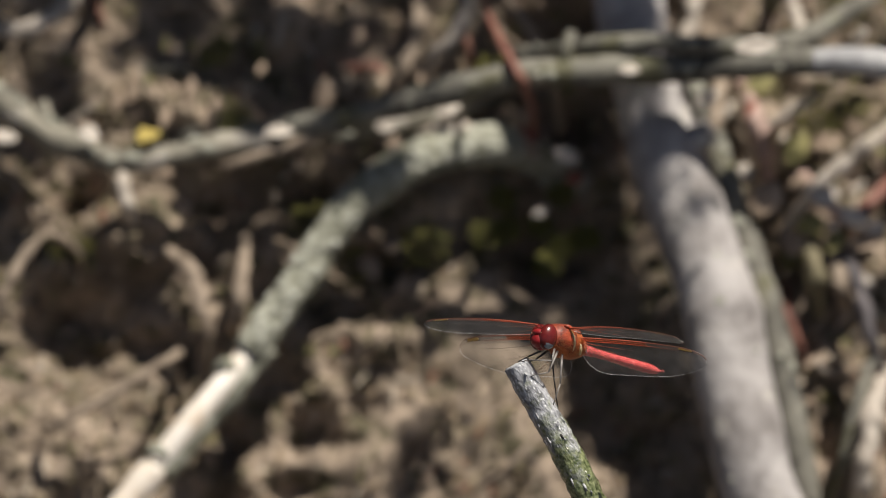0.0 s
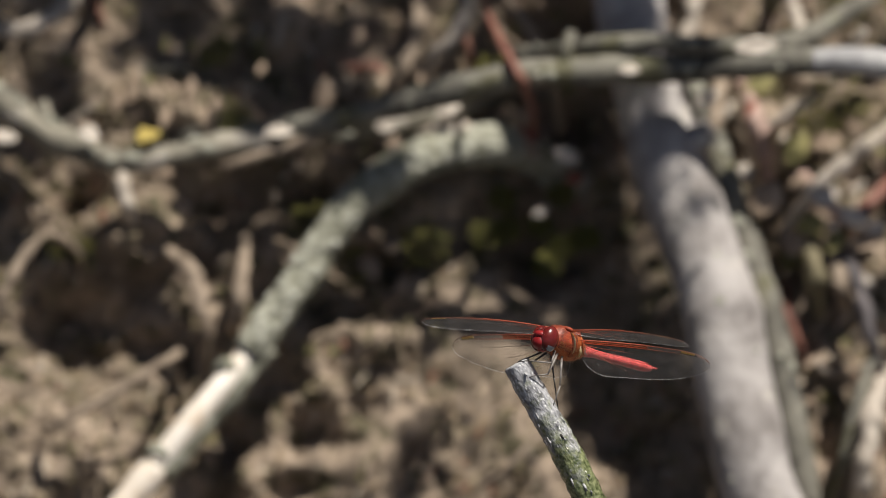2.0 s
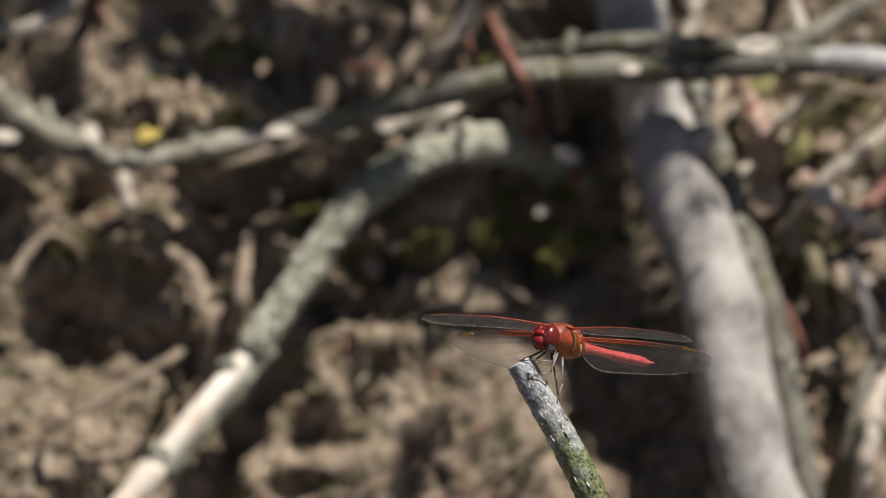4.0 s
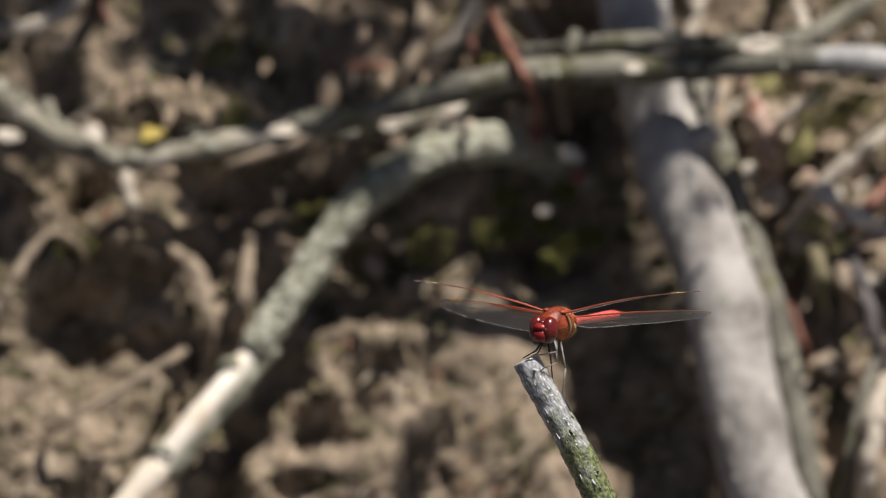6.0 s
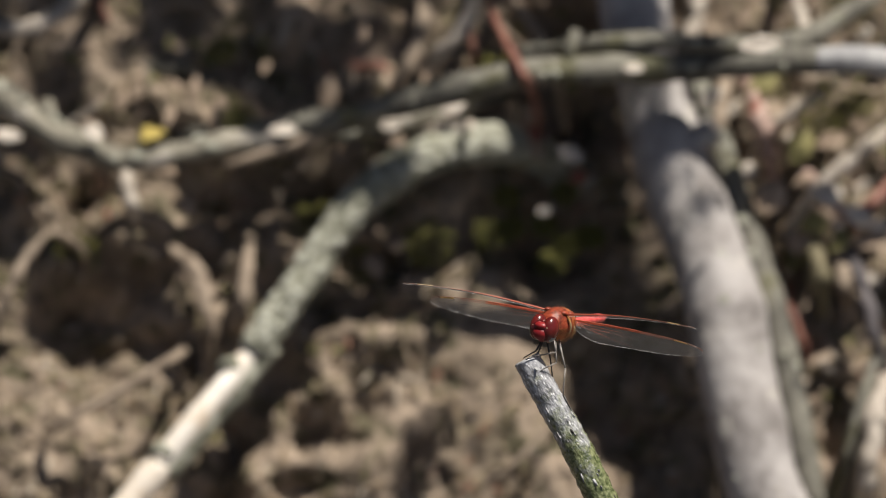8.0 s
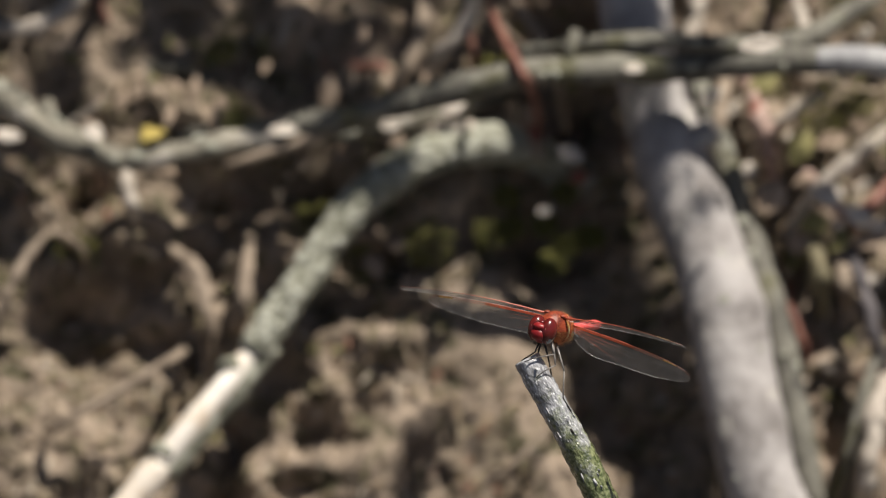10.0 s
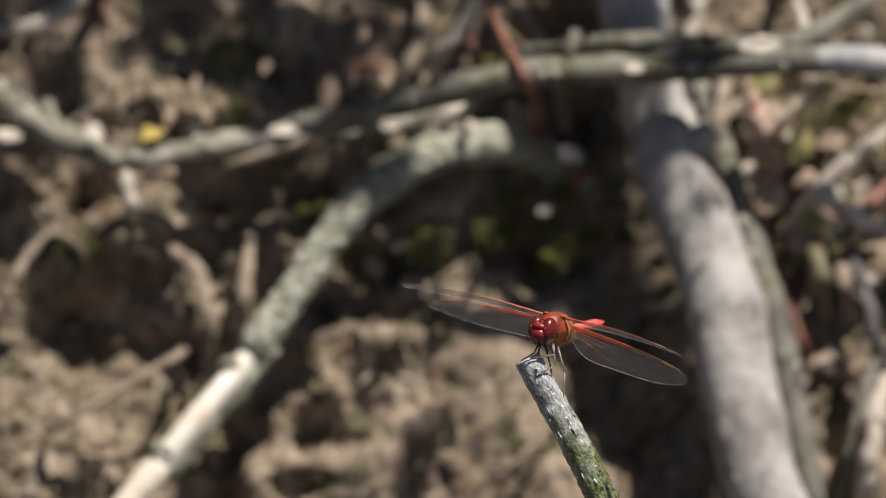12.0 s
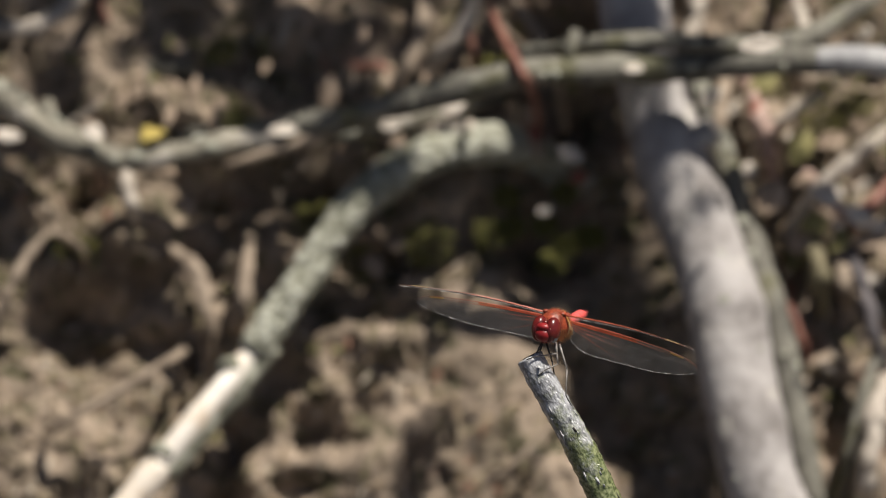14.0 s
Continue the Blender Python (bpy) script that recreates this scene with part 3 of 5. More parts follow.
# ---- the broken lichen branch, in three stretches ----
def build_broken():
    o = bank(-30, -10, 14)
    root = new("broken_branch")
    root.location = o
    tagged(root, "curved lichen-covered branch with its bark stripped near the break", "branch")
    for name, pts, radii, mat, lab, rough in (
            ("bark_stretch", [(34, 17, -12), (25, 19.5, -3), (14.3, 21.6, 8), (2.0, 19.1, 11), (-9.7, 13.6, 13), (-18.9, 5.3, 14), (-26.2, -4.8, 14), (-33.5, -15.7, 14), (-41.4, -27.8, 14)], (3.9, 4.4, 4.7, 4.7, 4.4, 4.1, 3.6), BARK_LICHEN, "", 0.22),
            ("bare_stretch", [(-40.6, -26.6, 14), (-47.2, -35.6, 14.6), (-53.8, -43.8, 14.6), (-61.2, -52.8, 14)], (2.2, 2.7, 2.8, 2.7), BARE_WOOD, "stripped cream-coloured wood", 0.1),
            ("bark_strip", [(-38.0, -25.0, 12.4), (-46.9, -37.4, 12.2), (-53.2, -45.4, 12.2), (-60.4, -54.0, 12.4)], (3.3, 3.5, 3.4, 3.0), BARK_LICHEN, "strip of bark left on the wood", 0.3),
            ("lower_stretch", [(-60.8, -52.6, 13.6), (-68.6, -62.4, 13), (-74.8, -71.3, 11), (-82, -81.2, 8), (-97, -103, -6)], (3.0, 3.4, 3.6), BARE_WOOD, "stripped wood below the break", 0.16)):
        line = [q - o for q in spline([bank(*p) for p in pts], 8)]
        bm = bmesh.new()
        tube(bm, line, [v * MM for v in grade(radii, len(line) - 1)], 18, rough, 130)
        stretch = part(name, bm, mat, root, lab)
        if name == "bare_stretch":
            for at, size in (((-46.0, -31.2, 15.6), 2.2), ((-60.8, -50.6, 15.2), 2.4)):
                bm = bmesh.new()
                for v in ball(bm, bank(*at) - o, (size * MM, size * MM, size * 0.9 * MM), 16, 10):
                    v.co += (v.co - bank(*at) + o) * 0.6 * noise.noise(v.co * 500)
                part("bark_patch", bm, BARK_LICHEN, stretch, "scrap of bark left on the wood")
        if name == "bark_stretch":
            grow_crusts(stretch, line, [v * MM for v in grade(radii, len(line) - 1)], 240, LICHEN_PALE, 0.45, 1.25)


build_broken()

# ---- the perch: a cut twig standing in front of the bank ----
def build_perch():
    root = new("perch_twig")
    root.location = PERCH_FOOT
    tagged(root, "upright grey twig with a cut tip and green algae lower down", "twig")
    mid = [near(16.6, -21.9, -2), near(18.6, -25.6, -2), near(23.5, -34.1, -2.2), near(27.8, -42.0, -2.6), near(31.1, -49.0, -3), near(37.0, -60.0, -4)]
    low = [near(37.0, -60.0, -4), near(60, -110, -8), near(130, -240, -20), near(240, -400, -30), PERCH_FOOT]
    for name, pts, radii, mat, steps in (("tip_stretch", mid, (2.66, 2.78, 2.95, 3.08, 3.16, 3.25), [TWIG_BARK], 14), ("stem", low, (3.25, 3.5, 4.1, 4.5, 5.0), [TWIG_ALGAE], 8)):
        line = [q - PERCH_FOOT for q in spline(pts, steps)]
        bm = bmesh.new()
        rings = tube(bm, line, [v * MM for v in grade(radii, len(line) - 1)], 26, 0.10, 700)
        part(name, bm, mat, root)
    # the sawn end and splinters of its rim
    a = mid[0] - PERCH_FOOT
    way = (mid[0] - mid[1]).normalized()
    bm = bmesh.new()
    side = way.orthogonal().normalized()
    other = way.cross(side)
    rings = []
    for r, lift in ((2.63, -0.1), (2.5, 0.15), (1.8, 0.08), (1.0, -0.1), (0.4, -0.3)):
        ring = []
        for k in range(26):
            w = side * math.cos(k * math.pi / 13) + other * math.sin(k * math.pi / 13)
            p = a + w * r * MM
            ring.append(bm.verts.new(p + way * (lift + 0.22 * noise.noise(p * 1500)) * MM))
        rings.append(ring)
    for p, q in zip(rings, rings[1:]):
        for k in range(26):
            bm.faces.new((p[k], p[(k + 1) % 26], q[(k + 1) % 26], q[k]))
    bm.faces.new(rings[-1])
    part("cut_end", bm, CUT_WOOD, root, "pale sawn end of the twig")
    # loose flakes of bark along the twig
    rng = random.Random(12)
    line = [q - PERCH_FOOT for q in spline(mid, 14)]
    for k in range(16):
        i = rng.randrange(4, len(line) - 3)
        t = (line[i] - line[i - 1]).normalized()
        w = -VIEW + RIGHT * rng.uniform(-1.6, 1.6) + UP * rng.uniform(-0.5, 0.8)
        w = (w - t * w.dot(t)).normalized()
        s = t.cross(w)
        c = line[i] + w * 2.86 * MM * (1 + 0.1 * i / len(line))
        l, h = rng.uniform(0.4, 1.3), rng.uniform(0.12, 0.35)
        bm = bmesh.new()
        ends = [bm.verts.new(c + (t * f * l + s * g * h + w * e) * MM) for f, g, e in ((-1, -0.6, 0), (-1, 0.6, 0), (0.2, 1, 0.1), (1, 0.3, 0.4), (0.9, -0.5, 0.35), (0.1, -1, 0.1))]
        foot = bm.verts.new(c - w * 0.25 * MM)
        bm.faces.new(ends)
        for j in range(6):
            bm.faces.new((ends[(j + 1) % 6], ends[j], foot))
        part("bark_flake", bm, CUT_WOOD if k % 6 else LEG_BLACK_SHADED, root)
    return root


perch = build_perch()

# ---- the dragonfly (body space in mm: x ahead, y to its left, z up) ----
def loft(bm, sections, sides=18, mat=0):
    """Skin over ellipses (x, z, half width, half height), in mm."""
    rings = []
    for x, z, w, h in sections:
        rings.append([bm.verts.new(Vector((x, w * math.cos(2 * math.pi * k / sides), z + h * math.sin(2 * math.pi * k / sides))) * MM) for k in range(sides)])
    for a, b in zip(rings, rings[1:]):
        for k in range(sides):
            f = bm.faces.new((a[k], a[(k + 1) % sides], b[(k + 1) % sides], b[k]))
            f.material_index = mat
    bm.faces.new(rings[0][::-1])
    bm.faces.new(rings[-1])


HINGES = {"RF": (1.6, -2.1, 2.7), "LF": (1.6, 2.1, 2.7), "RH": (-1.8, -2.0, 1.9), "LH": (-1.8, 2.0, 1.7)}
NECK = Vector((4.3, 0, -0.65))
TAIL_ROOT = Vector((-4.0, 0, 0.3))
SHAPE = {"F": dict(length=29.3, lead=((0, 0), (0.3, 0.3), (0.5, 0.4), (0.8, 0.3), (0.91, 0.0), (0.97, -0.6), (1, -1.6)),
                   chord=((0, 1.3), (0.06, 3.2), (0.2, 5.4), (0.4, 6.5), (0.6, 6.9), (0.8, 6.4), (0.9, 5.2), (0.95, 4.0), (0.98, 2.7), (0.993, 1.6), (1, 0.4)), stigma=0.865, lines=9),
         "H": dict(length=28.0, lead=((0, 0), (0.3, 0.3), (0.5, 0.4), (0.8, 0.3), (0.91, -0.1), (0.97, -0.9), (1, -2.2)),
                   chord=((0, 4.6), (0.02, 6.8), (0.06, 8.6), (0.12, 9.6), (0.2, 9.8), (0.35, 9.7), (0.5, 9.5), (0.65, 8.8), (0.78, 7.5), (0.87, 6.1), (0.93, 4.7), (0.97, 3.2), (0.99, 1.8), (1, 0.4)), stigma=0.85, lines=11)}


def wing_point(kind, sign, f, c):
    """A point of a wing: f along the span, c from the leading (0) to the trailing edge (1), in metres."""
    s = SHAPE[kind]
    fx = [q[0] for q in s["lead"]]
    lead = float(np.interp(f, fx, [q[1] for q in s["lead"]]))
    ch = float(np.interp(f, [q[0] for q in s["chord"]], [q[1] for q in s["chord"]]))
    pleat = 0.16 * math.sin(c * 16) * (1 - c) * (1 - 0.6 * f)
    sag = (0.75 if kind == "F" else 0.35) * math.sin(math.pi * f) - 0.25 * c * c
    return Vector((lead - c * ch, sign * f * s["length"], pleat + sag)) * MM


def vein(bm, pts, r):
    tube(bm, pts, [r * MM] * len(pts) if not isinstance(r, list) else [q * MM for q in r], 4, cap=False)


def build_wing(name, code, parent):
    kind, sign = code[1], (1 if code[0] == "L" else -1)
    rng = random.Random(kind + "wing")
    s = SHAPE[kind]
    fs = [0, .02, .04, .07, .1] + [0.1 + 0.8 * k / 26 for k in range(1, 27)] + [.92, .94, .955, .97, .98, .99, 1.0]
    cs = [k / 16 for k in range(17)]
    bm = bmesh.new()
    grid = [[bm.verts.new(wing_point(kind, sign, f, c)) for c in cs] for f in fs]
    for i in range(len(fs) - 1):
        for j in range(16):
            face = bm.faces.new((grid[i][j], grid[i + 1][j], grid[i + 1][j + 1], grid[i][j + 1]))
            amber = fs[i] < 0.03 and j < 9
            face.material_index = 1 if amber else 2 if j < 2 and fs[i] < 0.51 else 0
    wing = part(name, bm, [WING, WING_AMBER, WING_RUST], parent, "clear veined wing with a yellow spot near its tip")
    # stout veins along the front, red
    bm = bmesh.new()
    span = [k / 40 for k in range(41)]
    vein(bm, [wing_point(kind, sign, f, 0.0) for f in span], [0.125 - 0.03 * f if f < 0.52 else 0.07 for f in span])
    vein(bm, [wing_point(kind, sign, f * 0.52, 0.07) for f in span], [0.08 - 0.04 * f for f in span])
    vein(bm, [wing_point(kind, sign, f * 0.97, 0.11 + 0.02 * f) for f in span], [0.11 - 0.075 * f for f in span])
    for k in range(11):
        f = 0.05 + k * 0.044
        vein(bm, [wing_point(kind, sign, f, 0.0), wing_point(kind, sign, f + 0.004, 0.11)], 0.04)
    vein(bm, [wing_point(kind, sign, 0.53, 0.0), wing_point(kind, sign, 0.535, 0.12)], 0.07)
    part("vein_frame", bm, VEIN_RED, wing, "red main veins")
    bm = bmesh.new()
    vein(bm, [wing_point(kind, sign, f * 0.8, 0.16 + 0.22 * f) for f in span], [0.06 - 0.03 * f for f in span])
    vein(bm, [wing_point(kind, sign, f * 0.62, 0.20 + 0.45 * f) for f in span], [0.052 - 0.025 * f for f in span])
    vein(bm, [wing_point(kind, sign, f * 0.42, 0.24 + 0.72 * f) for f in span], [0.052 - 0.025 * f for f in span])
    part("vein_fan", bm, VEIN_INNER, wing, "inner veins, red near the hinge")
    # the fine net: veins fan out from the hinge and run into the trailing edge
    bm = bmesh.new()
    n = s["lines"] + 4
    rows = [0.13 + 1.25 * (k / n) ** 1.1 for k in range(n + 1)]

    def fan(k, f):
        return 0.12 + (rows[k] - 0.12) * (0.42 + 0.62 * f + 0.25 * f * f)

    for k in range(1, n):
        start = 0.05 + 0.03 * rng.random()
        line = []
        for q in range(37):
            f = start + (0.97 - start) * q / 36
            c = fan(k, f) + 0.014 * math.sin(q * 1.9 + k * 2.3)
            line.append(wing_point(kind, sign, f, min(c, 1.0)))
            if c > 1:
                break
        vein(bm, line, 0.020)
    for k in range(n):
        f = 0.05 + 0.02 * rng.random()
        while f < 0.965 and fan(k, f) < 1:
            g = f + rng.uniform(-0.006, 0.006)
            vein(bm, [wing_point(kind, sign, f, fan(k, f)), wing_point(kind, sign, g, min(1.0, fan(k + 1, g)))], 0.017)
            f += rng.uniform(0.017, 0.046) * (1.0 if k > 1 else 1.3)
    for k in range(16):
        f = 0.56 + k * 0.025
        vein(bm, [wing_point(kind, sign, f, 0.0), wing_point(kind, sign, f, 0.13)], 0.03)
    for c in (0.0, 0.115):
        vein(bm, [wing_point(kind, sign, s["stigma"] + q, c) for q in (-0.06, 0.0, 0.06)], 0.06)
    part("vein_net", bm, VEIN_DARK, wing, "fine dark net of veins")
    bm = bmesh.new()
    vein(bm, [wing_point(kind, sign, f, 1.0) for f in fs] + [wing_point(kind, sign, f, 0.0) for f in (0.995, 0.98, 0.96, 0.93, 0.92)], 0.034)
    part("wing_rim", bm, VEIN_RIM, wing, "thin rim of the wing, pale in place of highlights")
    bm = bmesh.new()
    f0 = s["stigma"]
    out = []
    for lift in (0.05, -0.05):
        out.append([bm.verts.new(wing_point(kind, sign, f, c) + Vector((0, 0, lift * MM))) for f, c in ((f0 - 0.052, 0.005), (f0 + 0.052, 0.005), (f0 + 0.046, 0.115), (f0 - 0.058, 0.10))])
    bm.faces.new(out[0]), bm.faces.new(out[1][::-1])
    for k in range(4):
        bm.faces.new((out[0][k], out[0][(k + 1) % 4], out[1][(k + 1) % 4], out[1][k]))
    part("wing_spot", bm, STIGMA, wing, "yellow spot with dark borders", smooth=False)
    wing.location = Vector(HINGES[code]) * MM
    return wing


def build_dragonfly():
    root = new("dragonfly")
    tagged(root, "red dragonfly perched on the tip of a twig, wings spread", "dragonfly")
    # thorax
    bm = bmesh.new()
    loft(bm, [(4.4, 0.2, 1.0, 1.1), (3.9, 0.25, 1.8, 2.0), (3.0, 0.3, 2.45, 2.75), (1.5, 0.3, 2.9, 3.25), (0, 0.3, 3.05, 3.45), (-1.8, 0.35, 2.95, 3.3), (-3.6, 0.4, 2.6, 2.85), (-5.2, 0.4, 2.05, 2.1), (-6.2, 0.4, 1.5, 1.5)], 26)
    bmesh.ops.subdivide_edges(bm, edges=bm.edges[:], cuts=1, use_grid_fill=True)
    for v in bm.verts:
        v.co += v.co.normalized() * 0.12 * MM * noise.noise(v.co * 900)
    for f in bm.faces:
        c = f.calc_center_median() / MM
        f.material_index = 1 if c.x < -1.2 or c.z < -1.4 else 0
    thorax = part("thorax", bm, [THORAX_RED, THORAX_ORANGE], root, "rust-red hairy thorax")
    for sign in (1, -1):
        for x0, x1, w in ((0.9, -0.7, 0.36), (-2.1, -3.1, 0.36)):
            bm = bmesh.new()
            line = []
            for k in range(9):
                f = k / 8
                a = radians(38 - 70 * f) if x0 > 0.5 else radians(5 - 38 * f)
                x = x0 + (x1 - x0) * f
                line.append(Vector((x, sign * 2.92 * math.cos(a), 0.3 + 3.3 * math.sin(a))) * MM)
            tube(bm, line, [w * MM * math.sin(0.35 + 2.4 * k / 8) for k in range(9)], 6)
            part("side_stripe", bm, CREAM, thorax, "cream stripe on the side")
        for x0, x1 in ((1.6, -0.2), (-1.2, -2.8)):
            bm = bmesh.new()
            line = []
            for k in range(9):
                a = radians(42 - 92 * k / 8)
                x = x0 + (x1 - x0) * k / 8
                g = math.sqrt(max(0.1, 1 - (x / 6.2) ** 2))
                line.append(Vector((x, sign * 3.02 * g * math.cos(a), 0.3 + 3.42 * g * math.sin(a))) * MM)
            tube(bm, line, [0.07 * MM] * 9, 5)
            part("seam", bm, SEAM_BROWN, thorax)
        bm = bmesh.new()
        for z, x in ((2.9, 1.4), (2.75, -1.6)):
            ball(bm, Vector((x, sign * 1.75, z)) * MM, (1.1 * MM, 0.75 * MM, 0.5 * MM), 12, 8)
        part("wing_root", bm, THORAX_RED, thorax)
    rng = random.Random(5)
    bm = bmesh.new()
    for k in range(2600):
        x = rng.uniform(-4.6, 3.9)
        a = rng.uniform(0, 2 * math.pi)
        low = math.sin(a) < -0.1
        if not low and rng.random() < 0.55:
            continue
        w = 3.0 * math.sqrt(max(0.05, 1 - (x / 5.4) ** 2))
        d = Vector((rng.uniform(-.6, .4), math.cos(a), math.sin(a))).normalized()
        p = Vector((x, w * math.cos(a), 0.45 + 1.06 * w * math.sin(a)))
        q = p + d * rng.uniform(0.35, 0.75) * (2.1 if low else 1)
        t = d.orthogonal().normalized() * 0.028
        bm.faces.new([bm.verts.new(v * MM) for v in (p - t, p + t, q)])
    part("hair", bm, HAIR, thorax, "short pale hairs", smooth=False)
    # head, turning on its neck
    bm = bmesh.new()
    ball(bm, Vector((1.4, 0, -0.3)) * MM, (1.7 * MM, 2.4 * MM, 2.3 * MM))
    head = part("head", bm, FACE_RED, root, "dark red head with large eyes")
    head.location = NECK * MM
    for sign in (1, -1):
        bm = bmesh.new()
        ball(bm, Vector((1.4, sign * 1.38, 0.15)) * MM, (2.0 * MM, 1.62 * MM, 2.65 * MM), 32, 22)
        for f in bm.faces:
            c = f.calc_center_median() / MM
            f.material_index = 1 if c.z < -1.2 and abs(c.y) > 2.0 and c.x < 2.2 else 0
        part("eye", bm, [EYE_RED, EYE_BLUE], head, "glossy dark red eye, blue-grey beneath")
    bm = bmesh.new()
    ball(bm, Vector((2.42, 0, 0.55)) * MM, (1.5 * MM, 1.65 * MM, 0.95 * MM), 28, 20)
    part("forehead", bm, FACE_RED, head)
    bm = bmesh.new()
    ball(bm, Vector((2.1, 0, 1.5)) * MM, (0.9 * MM, 0.8 * MM, 0.6 * MM))
    part("crown", bm, EYE_RED, head)
    bm = bmesh.new()
    ball(bm, Vector((2.25, 0, -0.9)) * MM, (1.65 * MM, 1.8 * MM, 1.45 * MM), 24, 16)
    part("mouth", bm, FACE_RED, head)
    # cream line that paints the highlight on the edge of the face
    bm = bmesh.new()
    for sign in (1, -1):
        line = [Vector((3.35 - 0.5 * k / 8 - 0.5 * (k / 8) ** 2, sign * (1.6 + 0.36 * math.sin(k / 8 * 2.6)), 0.55 - 2.4 * (k / 8))) * MM for k in range(9)]
        tube(bm, line, [0.055 * MM] * 9, 6)
    part("cheek_glint", bm, CREAM, head, "pale line along the eye in place of a highlight")
    for sign in (1, -1):
        bm = bmesh.new()
        tube(bm, [Vector((2.6, sign * 0.6, 1.6)) * MM, Vector((3.9, sign * 1.0, 2.3)) * MM, Vector((4.4, sign * 1.3, 2.7)) * MM], [0.07 * MM, 0.03 * MM, 0.015 * MM], 5)
        part("feeler", bm, LEG_BLACK_SHADED, head)
    # abdomen: ten rings
    widths = (1.3, 1.25, 1.0, 0.82, 0.84, 0.96, 1.08, 1.16, 1.12, 0.95, 0.65)
    highs = (1.4, 1.3, 1.05, 0.85, 0.82, 0.86, 0.92, 0.98, 0.96, 0.82, 0.56)
    ends = (0, 1.6, 3.6, 6.4, 9.4, 12.4, 15.4, 18.2, 20.6, 22.0, 23.0)
    abdomen = None
    for k in range(10):
        bm = bmesh.new()
        x0, x1 = -ends[k], -ends[k + 1]
        loft(bm, [(x0 + (x1 - x0) * f, 0, (widths[k] * (1 - f) + widths[k + 1] * f) * e, (highs[k] * (1 - f) + highs[k + 1] * f) * e) for f, e in ((-0.04, 0.93), (0.03, 1.0), (0.5, 1.03), (0.95, 1.0), (1.0, 0.95))], 18)
        if abdomen is None:
            abdomen = part("abdomen", bm, CHITIN_RED, root, "slender bright red abdomen")
            abdomen.location = TAIL_ROOT * MM
        else:
            part("abdomen_ring", bm, CHITIN_RED, abdomen)
    for sign in (1, -1):
        bm = bmesh.new()
        tube(bm, [Vector((-22.9, sign * 0.3, 0.15)) * MM, Vector((-23.9, sign * 0.45, 0.2)) * MM, Vector((-24.8, sign * 0.25, 0.35)) * MM], [0.2 * MM, 0.2 * MM, 0.07 * MM], 6)
        part("tail_tip", bm, CHITIN_RED, abdomen)
    wings = {}
    for code in ("RF", "LF", "RH", "LH"):
        wings[code] = build_wing("forewing" if code[1] == "F" else "hindwing", code, root)
    # legs: hip, knee, ankle and toe in body space; the right ones take the shaded colour
    legs = []
    for hip, knee, ankle, toe, mat in [
            ((3.0, 0.9, -2.0), (3.72, 3.07, -4.73), (6.28, 0.07, -6.93), (7.09, -1.21, -8.25), LEG_LIT),
            ((2.3, 1.2, -2.3), (3.28, 3.62, -6.98), (4.86, 2.05, -9.07), (4.96, 1.01, -10.69), LEG_LIT),
            ((1.0, 1.4, -2.4), (0.94, 4.73, -7.74), (0.77, 5.88, -12.93), (-0.78, 8.06, -15.58), LEG_LIT),
            ((3.0, -0.9, -2.0), (5.52, -0.46, -5.52), (5.2, -2.21, -7.2), (4.95, -2.91, -7.88), LEG_BLACK_SHADED),
            ((2.3, -1.2, -2.3), (1.61, -1.59, -5.29), (1.73, -2.07, -7.03), (1.46, -2.51, -7.77), LEG_BLACK_SHADED),
            ((1.0, -1.4, -2.4), (0.0, 0.6, -6.8), (-3.7, 1.5, -12.3), (-4.2, 2.2, -13.4), LEG_BLACK_SHADED),
    ]:
        h = Vector(hip)
        seg = [(Vector(q) - h) * MM for q in (hip, knee, ankle, toe)]
        bm = bmesh.new()
        tube(bm, [seg[0], seg[0].lerp(seg[1], 0.5) , seg[1]], [0.25 * MM, 0.22 * MM, 0.16 * MM], 8)
        leg = part("leg", bm, mat, root)
        leg.location = h * MM
        bm = bmesh.new()
        tube(bm, [seg[1], seg[1].lerp(seg[2], 0.5), seg[2]], [0.16 * MM, 0.14 * MM, 0.11 * MM], 7)
        for k in range(7):
            p = seg[1].lerp(seg[2], 0.15 + 0.12 * k)
            d = (seg[2] - seg[1]).orthogonal().normalized()
            tube(bm, [p, p + d * (0.55 * MM if k % 2 else -0.55 * MM) + (seg[2] - seg[1]).normalized() * 0.3 * MM], [0.035 * MM, 0.015 * MM], 4)
        part("shin", bm, mat, leg)
        bm = bmesh.new()
        tube(bm, [seg[2], seg[2].lerp(seg[3], 0.6), seg[3]], [0.13 * MM, 0.12 * MM, 0.07 * MM], 6)
        part("foot", bm, LEG_BLACK_SHADED, leg)
        legs.append((leg, h * MM, (seg[2] + h * MM)))
    return root, head, abdomen, wings, legs


dragonfly, head, abdomen, wings, legs = build_dragonfly()


